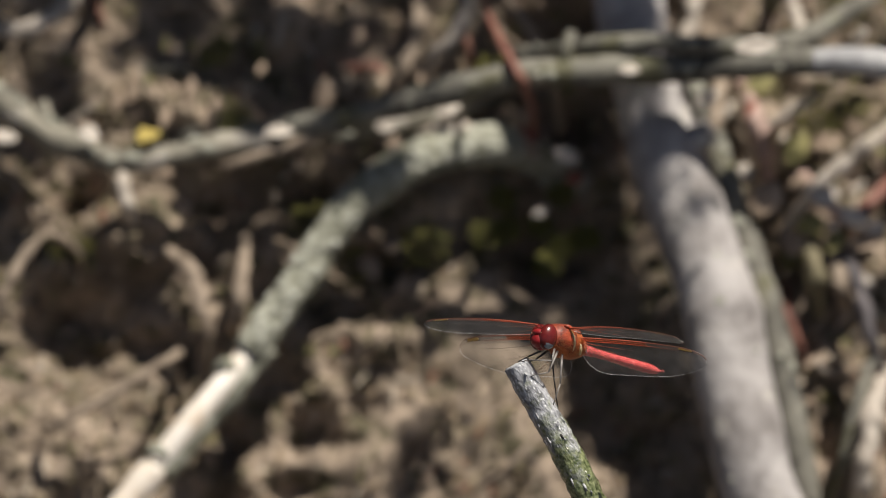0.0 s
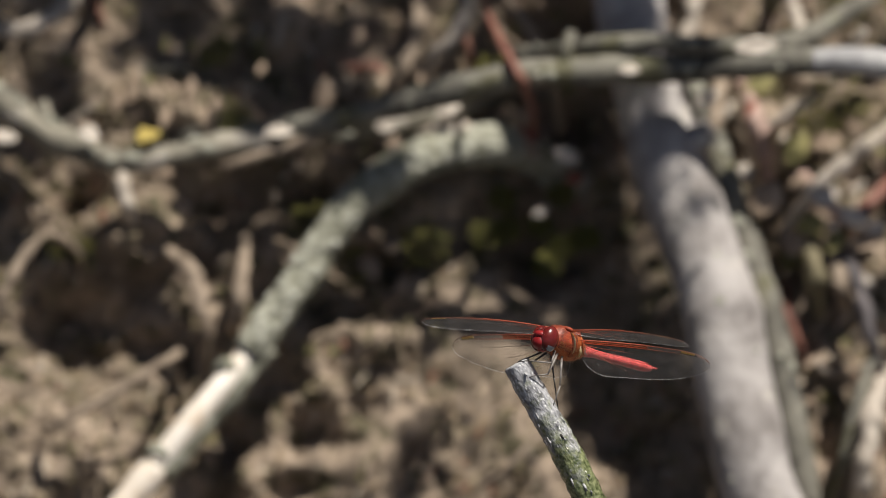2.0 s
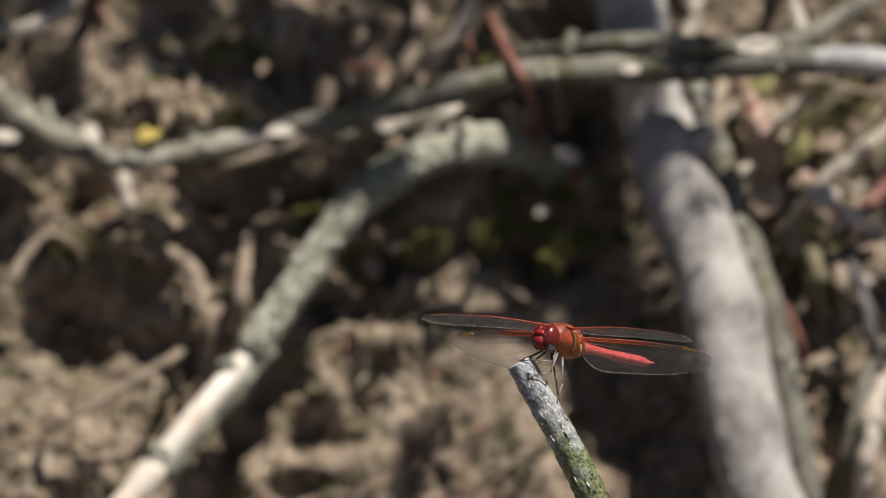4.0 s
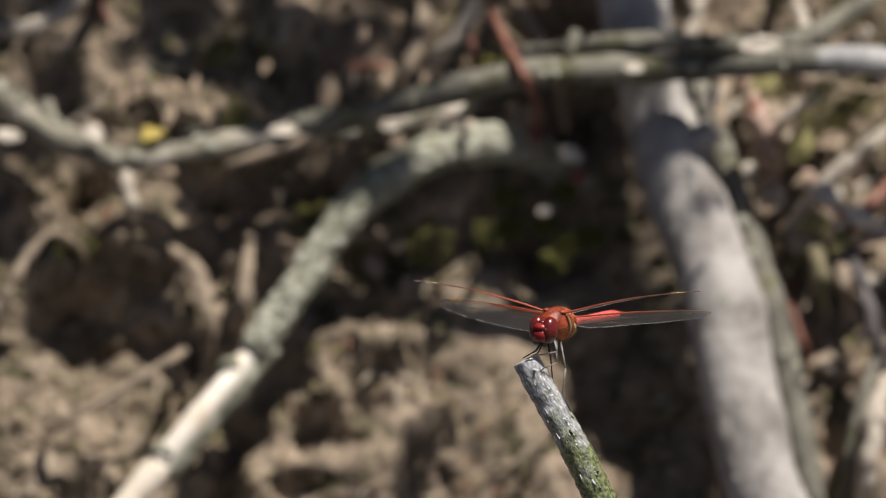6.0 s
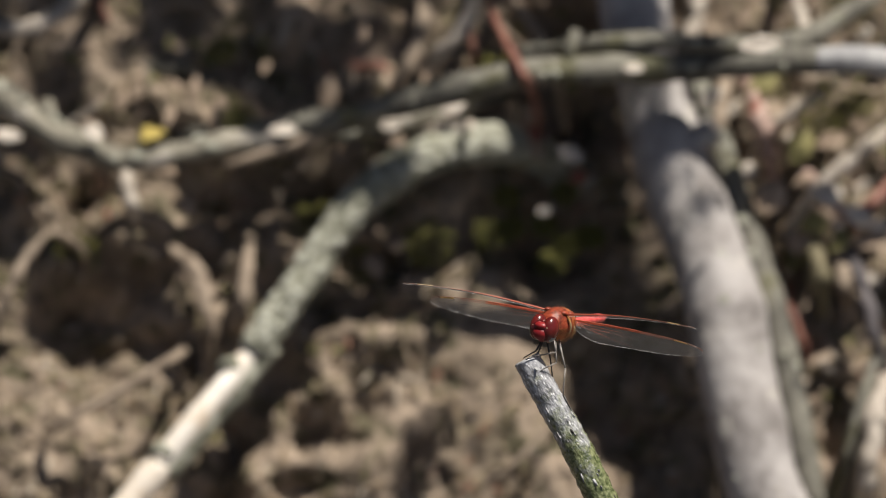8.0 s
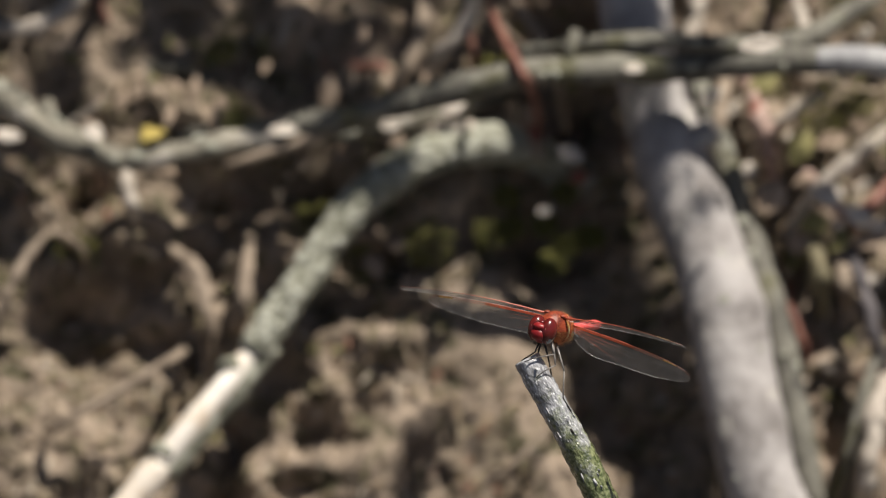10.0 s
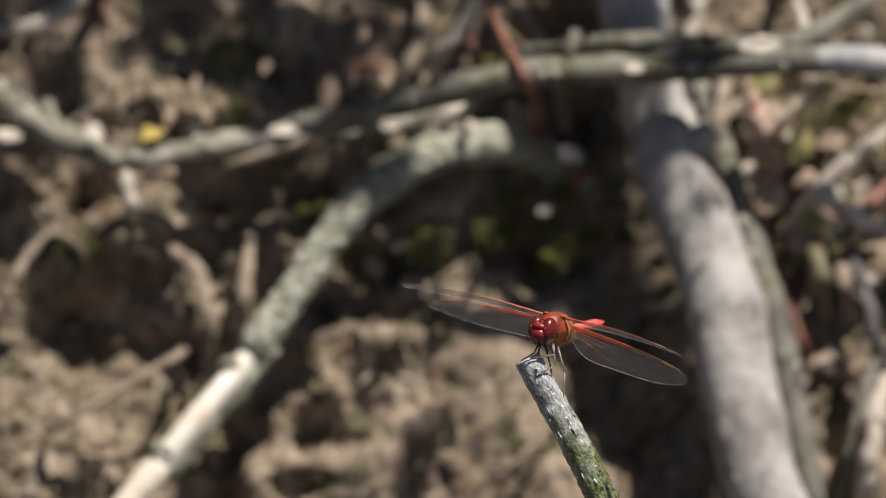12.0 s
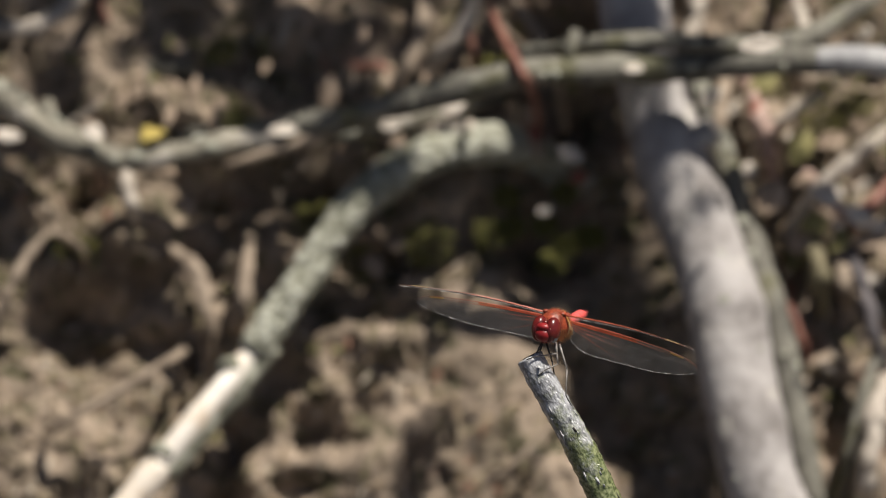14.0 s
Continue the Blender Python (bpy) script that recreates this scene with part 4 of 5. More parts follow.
# ---- leaf litter, moss and clods on the bank ----
def flake_mesh(name, long, wide, material, seed):
    """A small curled dead leaf with some thickness, mm."""
    rng = random.Random(seed)
    bend, twist, curl = rng.uniform(0.15, 0.5), rng.uniform(-0.3, 0.3), rng.uniform(-0.4, 0.5)
    bm = bmesh.new()
    sheets = []
    for lift in (0.0, -0.14):
        rows = []
        for i in range(8):
            f = i / 7 * 2 - 1
            half = wide / 2 * max(0.06, (1 - abs(f) ** 2.2)) * (1 + 0.18 * noise.noise(Vector((f * 3, seed, 0))))
            row = []
            for j in range(5):
                g = j / 2 - 1
                x, y = f * long / 2, g * half
                z = bend * long * (0.25 - f * f * 0.25) + curl * y * y / wide * 2 + twist * f * y + lift + 0.18 * noise.noise(Vector((x, y, seed)))
                row.append(bm.verts.new(Vector((x, y, z)) * MM))
            rows.append(row)
        sheets.append(rows)
    for k, rows in enumerate(sheets):
        for a, b in zip(rows, rows[1:]):
            for j in range(4):
                q = (a[j], b[j], b[j + 1], a[j + 1])
                bm.faces.new(q if k == 0 else q[::-1])
    top, low = sheets
    rim = [(0, j) for j in range(5)] + [(i, 4) for i in range(1, 8)] + [(7, j) for j in range(3, -1, -1)] + [(i, 0) for i in range(6, 0, -1)]
    for (a, b), (c, d) in zip(rim, rim[1:] + rim[:1]):
        bm.faces.new((top[a][b], top[c][d], low[c][d], low[a][b]))
    bmesh.ops.recalc_face_normals(bm, faces=bm.faces[:])
    return mesh_of(name, bm, material)


BANK_TURN = Matrix((RIGHT, ALONG, OUT)).transposed().to_4x4()


def lay(u, s, h, spin=0.0, lean=0.0, tip=0.0):
    """The pose of a thing lying on the bank, spun about its slope's normal."""
    return Matrix.Translation(bank(u, s, h)) @ BANK_TURN @ pose(0, 0, 0, lean, tip, spin)


LABELS = {LEAF_PALE: "bleached pale scrap of dead leaf", LEAF_DRY: "curled dry brown dead leaf", LEAF_RED: "small reddish dead leaf", LEAF_LICH: "pale green flake of lichen", LEAF_OLIVE: "withered olive-brown dead leaf"}
COUNT = itertools.count()


def strew(mat, leaves):
    """Dead leaves of one kind: place on the bank, length, width, spin."""
    for u, s, h, long, wide, spin in leaves:
        k = next(COUNT)
        leaf = new("dead_leaf", flake_mesh("dead_leaf", long, wide, mat, k))
        leaf.matrix_world = lay(u, s, h, spin, 12 * math.sin(k * 2.3), 10 * math.cos(k * 1.7))
        tagged(leaf, LABELS[mat], "leaf", "dead leaves on the bank")


strew(LEAF_PALE, ((58, 26.5, 26, 6.5, 3.4, 40), (67.7, 26, 64, 10, 4, 5), (40.8, 25.8, 48, 4.8, 2.8, 0), (27.7, 17.4, 14, 6.5, 3.6, -20), (22.3, 7, 6, 4.5, 2.2, 30), (2, 26.8, 17, 6, 3.5, 20), (-11.5, 22.6, 18, 5, 3.5, 5), (-75.8, 20, 21, 5, 3.8, -20), (-94.6, 19.6, 20, 7, 3.2, -5), (66.4, 14.2, 12, 4, 4, 0), (88.8, 2.3, 18, 6, 3.4, -40), (85.3, 8, 14, 5, 2.4, 60)))
strew(LEAF_PALE, ((73.6, -18, 8, 4.5, 2.2, 80), (-34.8, 20, 22, 7, 3, 2), (92, 46.7, 8, 5, 2.6, 60)))
strew(LEAF_DRY, ((-10.3, 19.6, 16, 5, 3, 0), (19.2, 26.7, 12, 6, 4.5, 40), (20.4, 18.9, 12, 5, 3.2, -60), (69.5, 8.7, 12, 7, 5.5, 50), (-4.8, -9.4, 4, 5, 2.2, 82), (5.6, -11.4, 4, 4.5, 2, 75), (-7.9, -9.1, 3, 5, 3, 60), (-60.7, 14.7, 9, 6, 3, 10), (-22.7, 19.5, 6, 6, 4, 30), (-10.3, 0.5, 3, 5, 4, 0), (-48.5, 26.7, 8, 12, 5, 88), (-59.6, 27.9, 8, 6, 2.4, 75)))
strew(LEAF_DRY, ((-70.1, 31.5, 7, 6, 2.2, 80), (87.9, -16.5, 4, 6, 2.4, 60), (81.7, -26.4, 3, 6, 2.6, 20), (81.1, 2.8, 10, 6, 2.6, 100), (92.7, -1, 12, 6, 2.8, 70), (78.1, 11.9, 12, 5, 2.4, 30), (93.9, 7.4, 14, 5, 2.6, 120), (84.4, 22.1, 8, 8, 4, 20), (-15.2, -4.9, 4, 7, 4, -65), (-4.8, 39.6, 6, 8, 4, 10), (-38.7, 39.6, 6, 4, 1.8, 70), (-54.1, 34.4, 6, 7, 2.4, 85)))
strew(LEAF_DRY, ((-67.1, 34.1, 5, 5, 2.4, 70), (-17.8, 47, 5, 6, 2.6, 75), (-3, 37, 10, 7, 2.6, 65), (-55.8, 7.9, 6, 5, 5, 10), (-25.2, 34.1, 5, 8, 5, 80), (66.2, 50.6, 8, 5, 2.4, 60), (73.9, 20.2, 8, 6, 2.4, 60), (85.8, 36.3, 8, 6, 4, 10)))
strew(LEAF_RED, ((19.2, 23.4, 10, 5, 3.6, -40), (29.6, 13.8, 8, 4.5, 3.5, 20), (67.7, 26.7, 18, 4.5, 2, 70)))
strew(LEAF_OLIVE, ((-44.8, 26.7, 8, 7, 4, 20), (76.9, -2.7, 5, 8, 5, 70), (80.6, 2.1, 6, 7, 5, 20), (-59.8, 45.7, 5, 3.5, 1.6, 80)))
strew(LEAF_PALE, ((83.0, 6.4, 18, 8, 4.5, -35), (90.3, 1.8, 18, 7, 4.5, -30), (94.5, 0.1, 16, 5, 3, 20), (62.1, 13.8, 14, 5, 3, 30)))
strew(LEAF_OLIVE, ((80.6, 1.3, 15, 7, 4.5, 20), (86.2, -2.2, 14, 7, 4, 60), (69.5, 32.5, 16, 8, 5, 30), (77.5, 19.0, 14, 9, 6, 70)))
strew(LEAF_DRY, ((92.6, -2.9, 14, 8, 5, 10), (77.0, -2.0, 12, 7, 5, 80), (71.1, 5.5, 20, 9, 6.5, 60)))
strew(LEAF_LICH, ((68.8, -8.5, 14, 5.5, 3, 60),))

RNG = random.Random(21)


def scatter_leaves():
    kinds = [(flake_mesh("dead_leaf", RNG.uniform(3, 6.5), RNG.uniform(1.2, 2.6), m, 50 + k), m) for k, m in enumerate((LEAF_DRY, LEAF_DRY, LEAF_OLIVE, LEAF_PALE, LEAF_RED, LEAF_DRY, LEAF_OLIVE, LEAF_DRY, LEAF_OLIVE, LEAF_DRY))]
    spots = [(RNG.uniform(60, 112), RNG.uniform(-62, 62)) for k in range(110)] + [(RNG.uniform(-112, 60), RNG.uniform(24, 62)) for k in range(90)] + [(RNG.uniform(-112, 55), RNG.uniform(-62, 24)) for k in range(30)]
    for u, s in spots:
        if 34 < u < 62 and s < 4:
            continue
        me, mat = RNG.choice([q for q in kinds if q[1] not in (LEAF_PALE, LEAF_RED) or u > 58])
        leaf = new("dead_leaf", me)
        leaf.matrix_world = lay(u, s, relief(u, s) + RNG.uniform(0.4, 1.6), RNG.uniform(0, 360), RNG.uniform(-25, 25), RNG.uniform(-25, 25))
        tagged(leaf, LABELS[mat], "leaf", "dead leaves on the bank")


scatter_leaves()


def scatter_stems():
    for k in range(46):
        u, s = (RNG.uniform(58, 110), RNG.uniform(-60, 60)) if k < 26 else (RNG.uniform(-110, 50), RNG.uniform(22, 60))
        a = RNG.uniform(0, math.pi)
        n = RNG.uniform(6, 16)
        du, ds = math.cos(a) * n, math.sin(a) * n
        r = RNG.uniform(0.4, 1.0)
        pts = [(u + du * f + RNG.uniform(-1, 1), s + ds * f + RNG.uniform(-1, 1), relief(u + du * f, s + ds * f) + hh) for f, hh in ((0, 0.2), (0.35, 2.2), (0.7, 2.4), (1, 0.2))]
        mat = RNG.choice((TAN_STEM, PALE_STICK, RED_STEM, TAN_STEM, BARK_MOSSY))
        stick("dry_stem", pts, (r, r * 1.1, r, r * 0.6), mat, {TAN_STEM: "thin dry tan stem", PALE_STICK: "thin bleached grey stem", RED_STEM: "thin dark red stem", BARK_MOSSY: "thin dark mossy stem"}[mat], "stem", sides=7, steps=4, group="dry stems on the bank")


scatter_stems()


def moss_tuft(u, s, h, r, k):
    rng = random.Random(k)
    bm = bmesh.new()
    for i in range(170):
        a, d = rng.uniform(0, 2 * math.pi), r * math.sqrt(rng.random())
        p = Vector((d * math.cos(a), d * math.sin(a), r * 0.35 * (1 - (d / r) ** 2) - 1.0))
        w = Vector((math.cos(a) * d / r + rng.uniform(-.5, .5), math.sin(a) * d / r + rng.uniform(-.5, .5), 1.0)).normalized()
        q = p + w * rng.uniform(1.0, 2.4)
        t = w.orthogonal().normalized() * 0.32
        t2 = w.cross(t)
        m = p.lerp(q, 0.45)
        tip = bm.verts.new(q * MM)
        ring = [bm.verts.new((m + v) * MM) for v in (t, t2, -t, -t2)]
        foot = bm.verts.new(p * MM)
        for j in range(4):
            bm.faces.new((ring[j], ring[(j + 1) % 4], tip))
            bm.faces.new((ring[(j + 1) % 4], ring[j], foot))
    ob = new("moss_tuft", mesh_of("moss_tuft", bm, MOSS))
    ob.matrix_world = lay(u, s, h)
    tagged(ob, "small olive-green tuft of moss", "moss", "moss tufts on the bank", "stuff")


for k, (u, s, h, r) in enumerate((
    (14.9, 4.0, 2, 2.2),
    (26.6, 11.8, 2, 2.2),
    (31.7, 2.1, 2, 2.2),
    (13.7, 11.1, 2, 2.2),
    (23.5, -4.1, 2, 2.2),
    (26.6, 0.2, 2, 2.4),
    (10.6, 2.8, 2, 3),
    (32.7, 2.1, 2, 2),
    (21.9, 5, 2, 2),
    (87, 23.5, 24, 9),
    (-27.6, 4.1, 4, 5),
    (-3, 0.5, 3, 5),
    (-80.4, 1.5, 4, 5),
    (-20.2, -4.6, 3, 5),
    (82, 25.3, 6, 5),
    (-48, 44.4, 4, 2.6),
    (71, 36.3, 8, 5),
    (93.3, 51.2, 10, 7),
    (11.7, 29.3, 34, 4),
    (-43.5, 24.7, 14, 4),
)):
    moss_tuft(u, s, h, r, k)


def yellow_patch():
    bm = bmesh.new()
    for k in range(9):
        a = k * 2.4
        ball(bm, Vector((1.6 * math.cos(a) * (k / 9) * 1.6, 1.2 * math.sin(a) * (k / 9) * 1.4, 0)) * MM, (1.1 * MM, 0.9 * MM, 0.5 * MM), 10, 6)
    ob = new("lichen_patch", mesh_of("lichen_patch", bm, YELLOW_LICHEN))
    ob.matrix_world = lay(-63.6, 20.2, 19)
    tagged(ob, "small yellow crust of lichen on a branch", "lichen")


yellow_patch()


def clods():
    """Crumbs of dried mud all over the bank, one joined layer."""
    rng = random.Random(8)
    verts, faces = [], []
    base = bmesh.new()
    bmesh.ops.create_icosphere(base, subdivisions=1, radius=1)
    base.verts.ensure_lookup_table()
    bv = [v.co.copy() for v in base.verts]
    bf = [[v.index for v in f.verts] for f in base.faces]
    base.free()
    for k in range(12000):
        u, s = rng.uniform(-118, 118), rng.uniform(-72, 72)
        r = rng.uniform(0.25, 0.8) if rng.random() < 0.93 else rng.uniform(0.8, 1.7)
        h = relief(u, s) + r * 0.2
        if noise.noise(Vector((u / 14, s / 14, 9))) < -0.15 or (abs(u) < 26 and s < -6 and k % 3):
            continue
        o = len(verts)
        st = Vector((rng.uniform(0.7, 1.3), rng.uniform(0.7, 1.3), rng.uniform(0.6, 1.0)))
        for c in bv:
            q = c * (1 + 0.55 * noise.noise(c * 1.3 + Vector((k, 0, 0)))) * r
            verts.append(bank(u + q.x * st.x, s + q.y * st.y, h + q.z * st.z))
        faces += [[i + o for i in f] for f in bf]
    me = bpy.data.meshes.new("mud_crumbs")
    me.from_pydata(verts, [], faces)
    me.materials.append(CLOD)
    me.polygons.foreach_set("use_smooth", [True] * len(me.polygons))
    tagged(new("mud_crumbs", me), "crumbs and clods of dried brown mud", "mud", kind="stuff")


clods()


def litter():
    """Crumbled bits of stalk, bark and leaf strewn over the mud, one joined layer."""
    rng = random.Random(17)
    verts, faces = [], []
    for k in range(3400):
        u, s = rng.uniform(-116, 116), rng.uniform(-70, 70)
        if noise.noise(Vector((u / 19, s / 19, 2))) < -0.12:
            continue
        a = rng.gauss(1.35, 0.6)
        l, w = rng.uniform(0.8, 2.8), rng.uniform(0.25, 0.7)
        h = relief(u, s) + rng.uniform(0.2, 1.1)
        tip = rng.uniform(-0.8, 0.8)
        o = len(verts)
        for f in (-1, 0, 1):
            g = w * (1.0 if f == 0 else 0.55)
            for du, dh in ((g, 0), (0, g * 0.7), (-g, 0), (0, -g * 0.7)):
                verts.append(bank(u + math.cos(a) * f * l + math.sin(a) * du, s + math.sin(a) * f * l - math.cos(a) * du, h + dh + tip * f + (0.3 if f == 0 else 0)))
        for j in (0, 4):
            faces += [(o + j + i, o + j + (i + 1) % 4, o + j + 4 + (i + 1) % 4, o + j + 4 + i) for i in range(4)]
        faces += [(o + 3, o + 2, o + 1, o), (o + 8, o + 9, o + 10, o + 11)]
    me = bpy.data.meshes.new("plant_litter")
    me.from_pydata(verts, [], faces)
    me.materials.append(LITTER)
    tagged(new("plant_litter", me), "crumbled bits of dead stalk and leaf on the mud", "litter", kind="stuff")


litter()


# ---- an unseen shrub, added above the bank to throw dappled shade on it ----
def build_shade_shrub():
    rng = random.Random(3)
    foot = bank(330, 420, 0)
    root = new("shade_shrub")
    root.location = foot
    tagged(root, "unseen leaves and stems added above the bank to shade it", "shrub")
    sun_bank = Vector((SUN_WAY.dot(RIGHT), SUN_WAY.dot(ALONG), SUN_WAY.dot(OUT)))
    bm = bmesh.new()
    for k in range(5):
        end = Vector((-60 + 62 * k, 40 + 10 * (k % 2), 0)) + sun_bank * 420
        line = spline([Vector((0, 0, 0)), (bank(*(Vector((330, 420, 0)).lerp(end, 0.5) + Vector((0, 60, 40)))) - foot), bank(*end) - foot], 8)
        tube(bm, line, [v * MM for v in grade((5, 3.5, 1.2), len(line) - 1)], 8, 0.1, 60)
    part("stem", bm, BARK_GREY, root)
    bm = bmesh.new()
    # loose leaves set in the sun's way to darken chosen spots: place below, half sizes, leaves
    shade_leaves = [(u + rng.uniform(-1, 1) * ru, s + rng.uniform(-1, 1) * rs, h, 1.0) for u, s, h, ru, rs, n in ((-13, 24.2, 28.5, 9, 1.8, 7), (31, 44, 24, 5, 7, 8), (26, 20, 2, 7, 5, 10), (24, 50, 10, 12, 12, 14), (-27, 50, 3, 13, 8, 9), (-60, 53, 3, 16, 7, 9), (22, 4, -6, 12, 6, 12), (-47.5, 8, -5, 8, 5, 9)) for k in range(n)]
    shade_leaves += [(45 + 0.3 * (22 - v) + rng.uniform(-6, 6), v, 29, 0.26) for v in (rng.uniform(2, 32) for k in range(38))]
    # single loose leaves that shade the thick branch and strips of mud lower down: place and size
    shade_leaves += [(60.2, 4.6, 29, 0.45), (56.6, 0.4, 29, 0.38), (51.7, -3.4, 29, 0.38), (47.0, -5.6, 29, 0.38), (41.0, 13.0, 29, 0.35), (42.2, 5.3, 29, 0.35), (40.0, 20.1, 0, 0.6), (40.4, 13.7, 0, 0.6), (40.9, 7.2, 0, 0.6), (42.1, 0.8, 0, 0.6)]
    shade_leaves += [(-2.5, -36.0, 3, 0.6), (-3.2, -41.1, 3, 0.8), (-3.8, -46.9, 3, 0.9), (-4.4, -52.6, 3, 0.9), (-4.8, -58.3, 3, 0.9), (29.8, -16.7, -6, 0.75), (29.8, -22.5, -6, 0.75), (29.8, -28.3, -6, 0.75), (29.7, -34.0, -6, 0.75), (29.7, -39.8, -6, 0.75), (29.7, -45.5, -6, 0.75)]
    shade_leaves += [(40.5, 19.1, -3, 0.6), (40.5, 14.0, -3, 0.6), (41.0, 8.8, -3, 0.6), (42.2, 4.3, -3, 0.6), (43.6, -0.2, -3, 0.6), (45.1, -4.8, -3, 0.6), (46.9, -9.3, -3, 0.6), (-29.1, 22.2, 3, 0.85), (-23.9, 19.2, 3, 0.85), (-27.6, 16.6, 3, 0.85), (-21.2, 22.2, 3, 0.85)]
    for k in range(125 + len(shade_leaves)):
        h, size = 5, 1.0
        if k < len(shade_leaves):
            u, s, h, size = shade_leaves[k]
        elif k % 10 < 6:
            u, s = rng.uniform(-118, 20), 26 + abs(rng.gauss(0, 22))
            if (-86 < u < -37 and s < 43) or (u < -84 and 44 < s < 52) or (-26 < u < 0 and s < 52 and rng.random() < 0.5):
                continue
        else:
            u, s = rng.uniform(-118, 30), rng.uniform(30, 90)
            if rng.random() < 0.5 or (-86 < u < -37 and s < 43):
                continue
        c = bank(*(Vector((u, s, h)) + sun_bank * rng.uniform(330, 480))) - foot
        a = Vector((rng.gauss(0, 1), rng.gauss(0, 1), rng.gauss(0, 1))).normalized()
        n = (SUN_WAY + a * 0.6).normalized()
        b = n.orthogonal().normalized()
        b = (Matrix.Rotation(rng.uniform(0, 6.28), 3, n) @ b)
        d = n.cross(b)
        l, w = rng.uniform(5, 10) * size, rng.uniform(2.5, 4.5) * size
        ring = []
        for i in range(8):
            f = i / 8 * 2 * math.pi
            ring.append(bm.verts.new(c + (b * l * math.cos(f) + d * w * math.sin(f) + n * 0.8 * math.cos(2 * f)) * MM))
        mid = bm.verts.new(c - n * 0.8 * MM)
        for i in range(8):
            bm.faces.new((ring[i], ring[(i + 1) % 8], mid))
    # an unseen mass of leaves above that cuts sky light, clear of the sun's way to the bank
    made = 0
    while made < 3600:
        q = Vector((rng.gauss(-20, 260), rng.gauss(430, 110), rng.gauss(260, 140)))
        if q.y < 210 or q.z < 20:
            continue
        d = q.z / sun_bank.z
        if abs(q.x - sun_bank.x * d) < 150 and q.y - sun_bank.y * d < 95:
            continue
        made += 1
        n = Vector((rng.gauss(0, 1), rng.gauss(0, 1), rng.gauss(0.6, 1))).normalized()
        b = n.orthogonal().normalized()
        d = n.cross(b)
        c = bank(*q) - foot
        l, w = rng.uniform(12, 22), rng.uniform(6, 10)
        ring = [bm.verts.new(c + (b * l * math.cos(i * math.pi / 3) + d * w * math.sin(i * math.pi / 3) + n * 2 * math.cos(i * math.pi / 1.5)) * MM) for i in range(6)]
        mid = bm.verts.new(c - n * 1.5 * MM)
        for i in range(6):
            bm.faces.new((ring[i], ring[(i + 1) % 6], mid))
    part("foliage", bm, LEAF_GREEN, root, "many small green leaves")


build_shade_shrub()


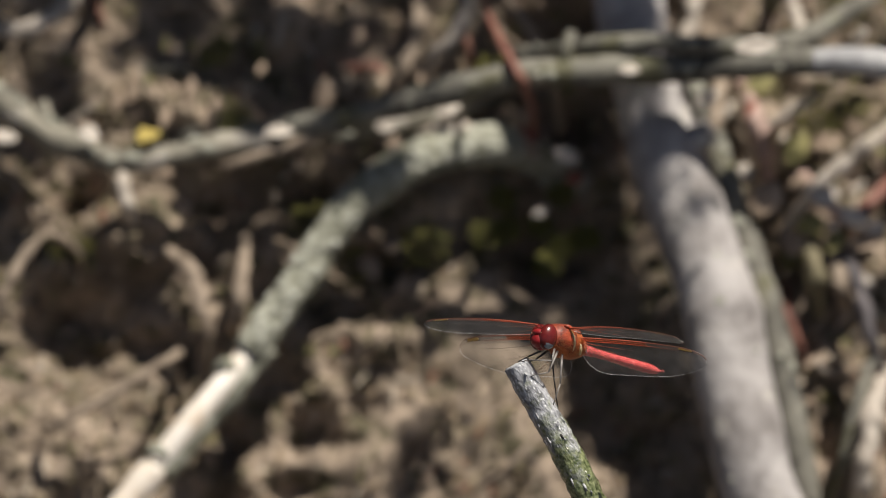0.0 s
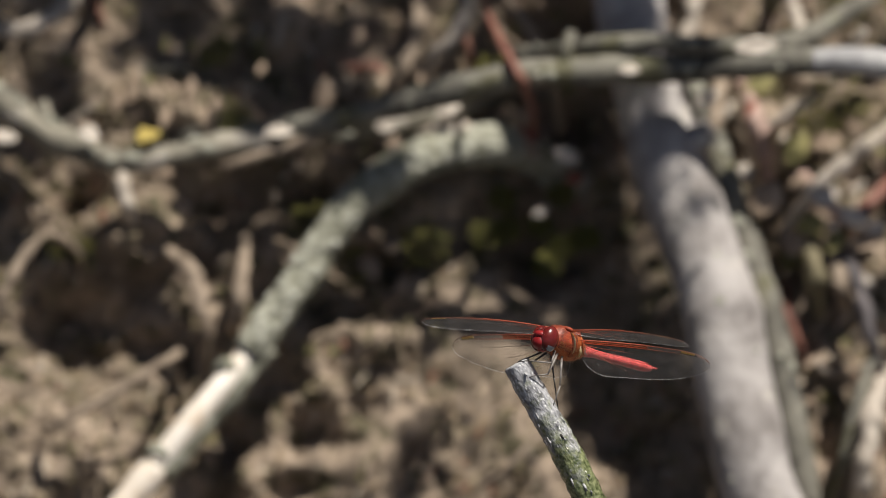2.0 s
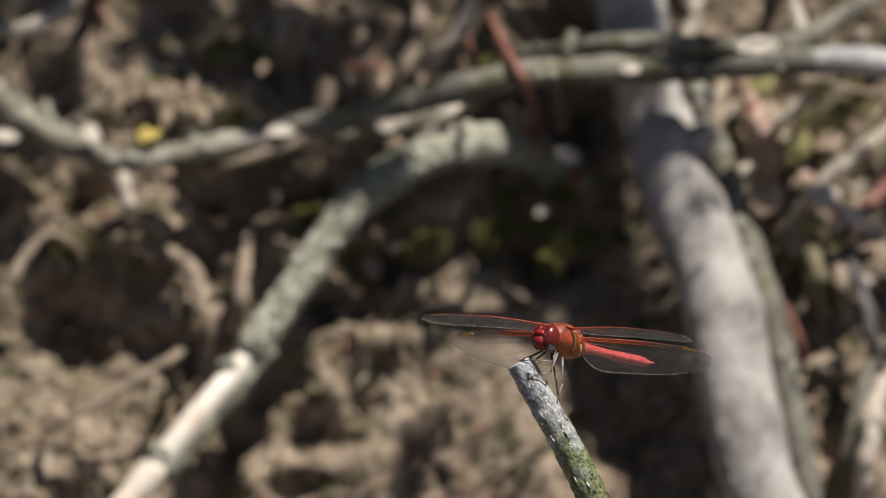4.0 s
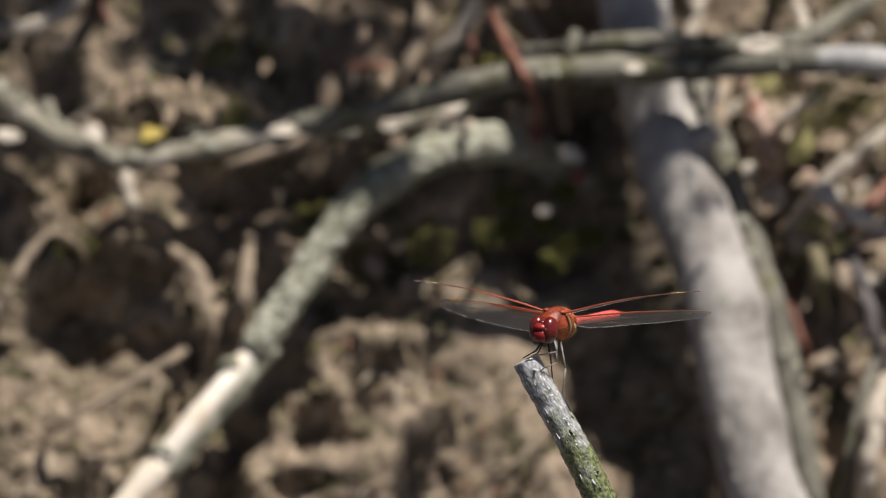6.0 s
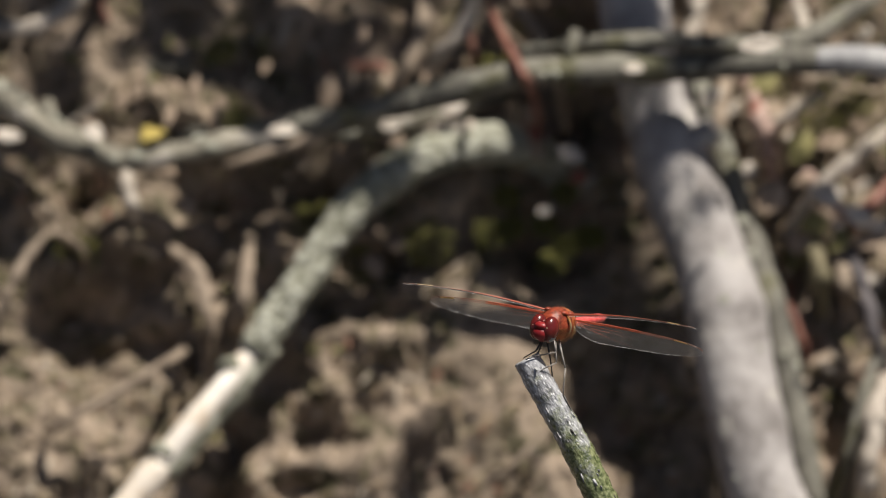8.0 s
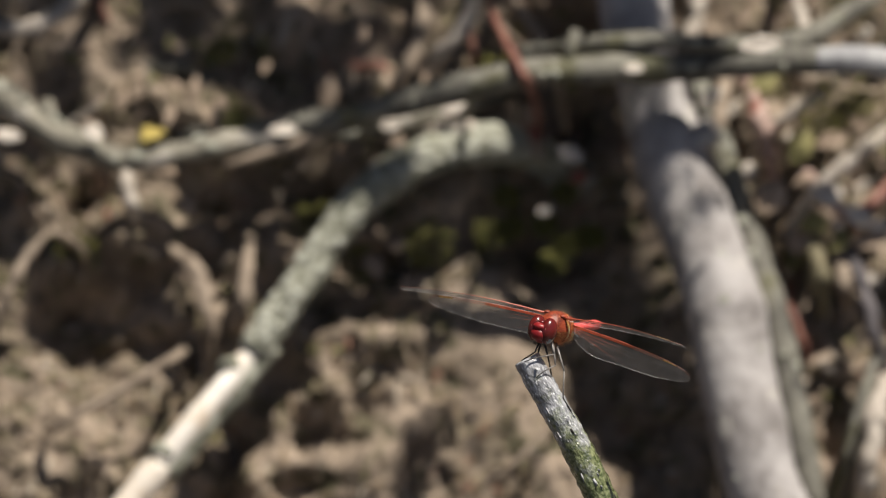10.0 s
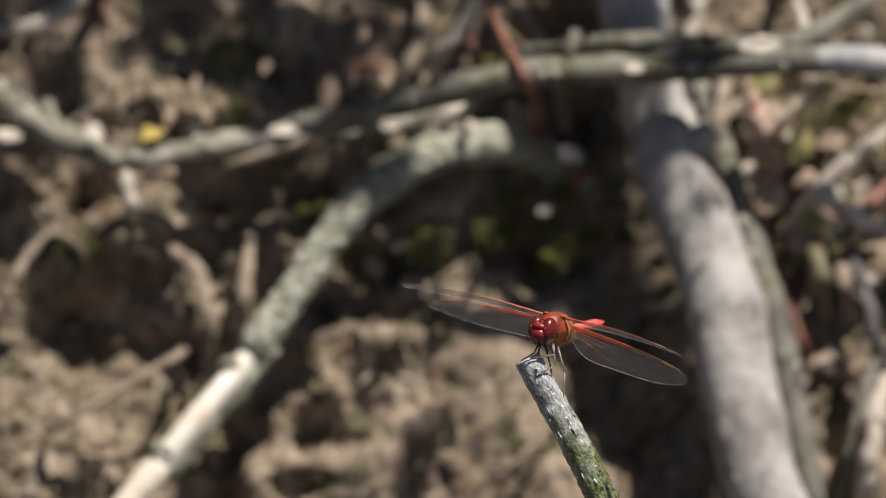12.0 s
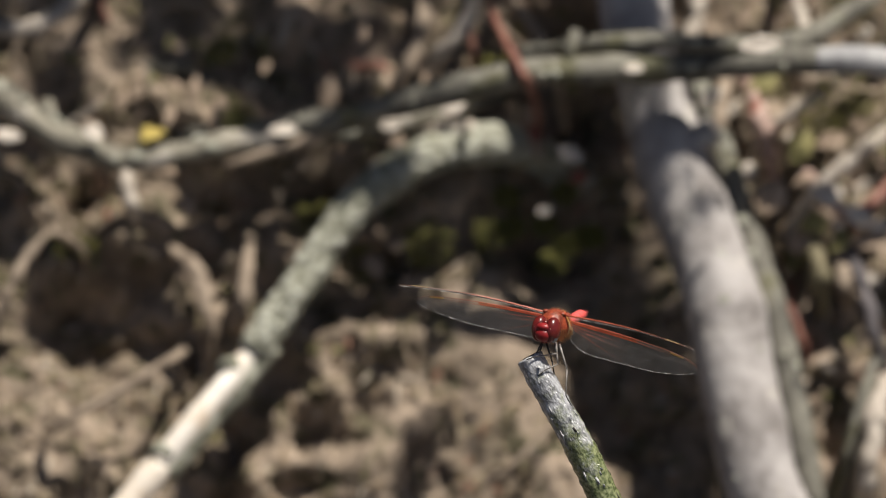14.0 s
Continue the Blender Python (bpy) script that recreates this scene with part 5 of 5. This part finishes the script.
# ---- what moves ----
def motions():
    # the twig sways a little about its foot: (seconds, mm at the tip)
    sway = ((0.0, -1.12), (3.3, -1.12), (4.6, -0.39), (5.5, -0.39), (6.0, -0.20), (6.5, 0.15), (7.0, 0.02), (8.0, 0.03), (9.2, 0.03), (10.5, 0.16), (11.0, 0.27), (11.5, 0.17), (12.0, 0.17), (12.5, -0.03), (13.0, 0.26), (13.5, 0.41), (14.0, 0.56))
    walk(perch, [(t, Matrix.Translation(PERCH_FOOT) @ Matrix.Rotation(d / 530.0, 4, "Y")) for t, d in sway])
    body = [
        (0.00, pose(0.02454, 0.00240, 0.53112, 2.33, -22.87, -130.54)),
        (0.20, pose(0.02454, 0.00240, 0.53112, 2.33, -22.87, -130.54)),
        (0.30, pose(0.02554, 0.00231, 0.53053, -26.50, -26.73, -108.92)),
        (0.40, pose(0.02452, 0.00235, 0.53079, -2.11, -22.87, -126.92)),
        (3.20, pose(0.02452, 0.00235, 0.53079, -2.11, -22.87, -126.92)),
        (3.80, pose(0.02452, 0.00235, 0.53079, -2.11, -22.87, -126.92)),
        (4.80, pose(0.02236, 0.00283, 0.53419, -2.98, -5.57, -114.16)),
        (5.50, pose(0.02236, 0.00283, 0.53419, -2.98, -5.57, -114.16)),
        (6.50, pose(0.02272, 0.00287, 0.53446, -3.16, -2.59, -115.37)),
        (7.00, pose(0.02255, 0.00287, 0.53451, -3.22, -1.57, -113.76)),
        (7.30, pose(0.02241, 0.00289, 0.53465, -1.85, -2.32, -114.24)),
        (7.50, pose(0.02243, 0.00287, 0.53450, -2.57, -3.71, -115.40)),
        (7.70, pose(0.02258, 0.00285, 0.53436, -7.48, -5.95, -114.70)),
        (8.00, pose(0.02254, 0.00284, 0.53429, -9.39, -6.91, -113.44)),
        (9.00, pose(0.02254, 0.00284, 0.53429, -9.39, -6.91, -113.44)),
        (10.30, pose(0.02214, 0.00272, 0.53343, -11.51, -13.69, -114.04)),
        (10.50, pose(0.02229, 0.00276, 0.53370, -9.13, -15.97, -115.94)),
        (11.00, pose(0.02255, 0.00276, 0.53373, -7.59, -16.81, -117.19)),
        (11.30, pose(0.02255, 0.00276, 0.53373, -7.59, -16.81, -117.19)),
        (11.50, pose(0.02229, 0.00273, 0.53352, -7.46, -14.66, -113.84)),
        (12.50, pose(0.02215, 0.00270, 0.53329, -6.32, -13.80, -113.33)),
        (12.65, pose(0.02215, 0.00270, 0.53329, -6.32, -13.80, -113.33)),
        (12.80, pose(0.02115, 0.00275, 0.53367, -10.34, -14.29, -98.85)),
        (12.90, pose(0.02161, 0.00277, 0.53379, -9.54, -12.14, -102.78)),
        (13.00, pose(0.02189, 0.00281, 0.53410, -6.46, -10.61, -104.33)),
        (13.40, pose(0.02197, 0.00283, 0.53421, -5.38, -10.16, -103.95)),
        (13.50, pose(0.02215, 0.00289, 0.53467, -4.09, -9.10, -104.97)),
        (13.60, pose(0.02239, 0.00295, 0.53508, -5.08, -9.12, -104.32)),
        (13.80, pose(0.02189, 0.00299, 0.53536, -5.71, -9.73, -100.47)),
        (14.00, pose(0.02213, 0.00279, 0.53395, -6.55, -8.12, -105.05)),
    ]
    walk(dragonfly, body)
    walk(head, [(t, Matrix.Translation(NECK * MM) @ pose(0, 0, 0, rx, ry, rz)) for t, rx, ry, rz in (
        (0.0, 0, 0, -14), (0.2, 0, 0, -14), (0.3, 0, 0, -10), (0.4, 0, 0, -12), (3.4, 0, 0, -12), (4.8, 0, 0, -8), (8.2, 0, 0, -6), (9.0, 0, 0, -6), (10.3, 0, 0, -6), (10.4, 4, 2, -28), (11.3, 4, 2, -28), (11.4, 0, 0, -6), (12.7, 0, 0, -6), (13.0, 0, 0, -6), (14.0, 0, 0, -8),
    )])
    walk(abdomen, [(t, Matrix.Translation(TAIL_ROOT * MM) @ pose(0, 0, 0, 0, ry, rz)) for t, ry, rz in (
        (0.00, 4.56, -8.69),
        (0.20, 4.56, -8.69),
        (0.30, 13.21, -2.50),
        (0.40, 6.86, -6.88),
        (3.20, 6.86, -6.88),
        (3.80, 6.86, -6.88),
        (4.80, 1.72, -3.18),
        (5.50, 1.72, -3.18),
        (6.50, 0.34, -2.92),
        (7.00, -2.50, -4.25),
        (7.30, -1.64, -0.49),
        (7.50, -0.06, -1.04),
        (7.70, 1.58, 4.82),
        (8.00, 1.28, 3.92),
        (9.00, 1.28, 3.92),
        (10.30, 7.65, 6.40),
        (10.50, 9.46, 6.59),
        (11.00, 10.22, 7.05),
        (11.30, 10.22, 7.05),
        (11.50, 10.55, 5.24),
        (12.50, 8.02, 5.10),
        (12.65, 8.02, 5.10),
        (12.80, 11.99, -1.42),
        (12.90, 9.17, 1.16),
        (13.00, 5.72, 2.30),
        (13.40, 5.72, 2.30),
        (13.50, 3.43, 3.44),
        (13.60, 3.43, 2.30),
        (13.80, 4.57, 4.60),
        (14.00, 5.72, 3.45),
    )])
    walk(wings["RF"], [(t, Matrix.Translation(Vector(HINGES["RF"]) * MM) @ pose(0, 0, 0, rx, ry, rz)) for t, rx, ry, rz in (
        (0.00, 3.86, -9.17, 11.12),
        (0.20, 3.86, -9.17, 11.12),
        (0.30, 17.24, 4.21, 13.84),
        (0.40, 6.50, -5.31, 10.76),
        (3.20, 6.50, -5.31, 10.76),
        (3.80, 6.50, -5.31, 10.76),
        (4.80, -5.22, -4.01, 1.69),
        (5.50, -5.22, -4.01, 1.69),
        (6.50, -6.74, -5.12, 2.07),
        (7.00, -6.54, -5.86, 0.82),
        (7.30, -6.74, -7.15, 4.19),
        (7.50, -5.89, -7.22, 5.73),
        (7.70, 0.72, -6.69, 14.80),
        (8.00, -0.51, -5.73, 35.06),
        (9.00, -0.51, -5.73, 35.06),
        (10.30, 5.61, -7.16, 18.89),
        (10.50, 4.64, -6.97, 17.75),
        (11.00, 3.87, -6.79, 14.75),
        (11.30, 3.87, -6.79, 14.75),
        (11.50, 0.34, -5.94, 19.94),
        (12.50, -1.38, -5.67, 17.38),
        (12.65, -1.38, -5.67, 17.38),
        (12.80, 2.80, -2.09, 14.80),
        (12.90, 1.51, -1.37, 17.78),
        (13.00, -2.06, -1.13, 18.71),
        (13.40, -1.63, -2.00, 18.59),
        (13.50, -4.23, -1.92, 19.33),
        (13.60, -2.52, -2.47, 18.88),
        (13.80, -2.67, -2.08, 15.13),
        (14.00, -2.48, -2.45, 19.38),
    )])
    walk(wings["LF"], [(t, Matrix.Translation(Vector(HINGES["LF"]) * MM) @ pose(0, 0, 0, rx, ry, rz)) for t, rx, ry, rz in (
        (0.00, -1.70, -0.81, -5.98),
        (0.20, -1.70, -0.81, -5.98),
        (0.30, 9.47, -2.43, -14.85),
        (0.40, 1.72, -1.01, -6.46),
        (3.20, 1.72, -1.01, -6.46),
        (3.80, 1.72, -1.01, -6.46),
        (4.80, 14.31, 1.31, -2.10),
        (5.50, 14.31, 1.31, -2.10),
        (6.50, 15.72, 0.83, 1.73),
        (7.00, 13.70, -0.00, 1.82),
        (7.30, 12.93, -0.35, -6.46),
        (7.50, 9.90, -2.46, -2.41),
        (7.70, 7.09, -2.88, -9.71),
        (8.00, 7.81, -2.86, -11.27),
        (9.00, 7.81, -2.86, -11.27),
        (10.30, -0.02, -5.51, -16.84),
        (10.50, -1.75, -5.79, -15.66),
        (11.00, -1.83, -4.70, -12.91),
        (11.30, -1.83, -4.70, -12.91),
        (11.50, -5.30, -6.25, -15.55),
        (12.50, -5.40, -6.55, -16.05),
        (12.65, -5.40, -6.55, -16.05),
        (12.80, -5.95, -4.11, -10.65),
        (12.90, -5.71, -4.79, -14.01),
        (13.00, -5.42, -4.60, -16.12),
        (13.40, -5.72, -4.23, -15.21),
        (13.50, -4.77, -3.45, -13.75),
        (13.60, -4.69, -3.48, -13.84),
        (13.80, -6.66, -3.89, -13.34),
        (14.00, -4.39, -5.03, -15.94),
    )])
    walk(wings["RH"], [(t, Matrix.Translation(Vector(HINGES["RH"]) * MM) @ pose(0, 0, 0, rx, ry, rz)) for t, rx, ry, rz in (
        (0.00, 5.51, -41.17, -6.55),
        (0.20, 5.51, -41.17, -6.55),
        (0.30, 28.90, -28.46, 27.29),
        (0.40, 9.37, -40.91, -8.13),
        (3.20, 9.37, -40.91, -8.13),
        (3.80, 9.37, -40.91, -8.13),
        (4.80, 0.95, -33.32, -9.92),
        (5.50, 0.95, -33.32, -9.92),
        (6.50, -0.78, -28.46, -9.67),
        (7.00, -1.08, -24.87, -11.61),
        (7.30, 0.33, -27.51, -10.48),
        (7.50, -0.64, -26.74, -8.48),
        (7.70, 4.68, -27.28, -5.11),
        (8.00, 5.58, -26.29, -4.57),
        (9.00, 5.58, -26.29, -4.57),
        (10.30, 5.02, -23.95, -2.22),
        (10.50, 4.01, -23.78, -2.54),
        (11.00, 3.50, -24.22, -1.73),
        (11.30, 3.50, -24.22, -1.73),
        (11.50, 2.08, -23.80, -2.06),
        (12.50, -0.13, -23.15, -0.86),
        (12.65, -0.13, -23.15, -0.86),
        (12.80, 8.29, -30.63, 7.62),
        (12.90, 2.97, -29.66, -0.69),
        (13.00, 0.17, -30.72, -2.89),
        (13.40, -0.78, -31.26, -0.68),
        (13.50, -1.80, -32.23, -0.41),
        (13.60, -1.10, -32.39, -1.90),
        (13.80, -1.84, -30.46, 5.28),
        (14.00, -0.35, -31.46, -2.35),
    )])
    walk(wings["LH"], [(t, Matrix.Translation(Vector(HINGES["LH"]) * MM) @ pose(0, 0, 0, rx, ry, rz)) for t, rx, ry, rz in (
        (0.00, 1.17, -29.97, 12.18),
        (0.20, 1.17, -29.97, 12.18),
        (0.30, 14.15, -34.26, -6.96),
        (0.40, 5.09, -30.82, 10.81),
        (3.20, 5.09, -30.82, 10.81),
        (3.80, 5.09, -30.82, 10.81),
        (4.80, 8.96, -21.35, 12.02),
        (5.50, 8.96, -21.35, 12.02),
        (6.50, 7.65, -13.62, 16.01),
        (7.00, 3.74, -15.63, 23.80),
        (7.30, 1.20, -20.82, 11.08),
        (7.50, -1.17, -26.08, 11.03),
        (7.70, 0.82, -26.88, 2.53),
        (8.00, 1.69, -26.53, 0.35),
        (9.00, 1.69, -26.53, 0.35),
        (10.30, -6.69, -31.83, -1.82),
        (10.50, -7.55, -31.90, 0.97),
        (11.00, -8.07, -31.23, 2.85),
        (11.30, -8.07, -31.23, 2.85),
        (11.50, -11.95, -33.74, 3.25),
        (12.50, -12.35, -34.71, 1.76),
        (12.65, -12.35, -34.71, 1.76),
        (12.80, -13.89, -35.49, 4.07),
        (12.90, -7.33, -34.91, 2.70),
        (13.00, -9.13, -34.57, 3.93),
        (13.40, -11.09, -34.83, 4.11),
        (13.50, -10.85, -34.73, 5.19),
        (13.60, -10.92, -35.24, 3.92),
        (13.80, -14.81, -36.11, 3.87),
        (14.00, -10.60, -37.22, 3.25),
    )])
    # each leg turns at its hip so that its foot keeps hold of the twig
    hold_time = 11.0
    held = [m for t, m in body if t == hold_time][0]
    for k, (leg, hip, ankle) in enumerate(legs):
        grip = held @ ankle
        beside = (RIGHT * 2.4 - VIEW * 2.0) * MM if k == 5 else Vector()      # this foot shifts when the insect turns
        rows = []
        for t, m in body:
            d = float(np.interp(t, [q[0] for q in sway], [q[1] for q in sway])) - float(np.interp(hold_time, [q[0] for q in sway], [q[1] for q in sway]))
            there = Matrix.Translation(PERCH_FOOT) @ Matrix.Rotation(d / 530.0, 4, "Y") @ Matrix.Translation(-PERCH_FOOT) @ grip
            local = m.inverted() @ (there + beside * (1 if t < 4 else 0))
            turn = (ankle - hip).rotation_difference(local - hip)
            rows.append((t, Matrix.Translation(hip) @ turn.to_matrix().to_4x4()))
        walk(leg, rows)


motions()
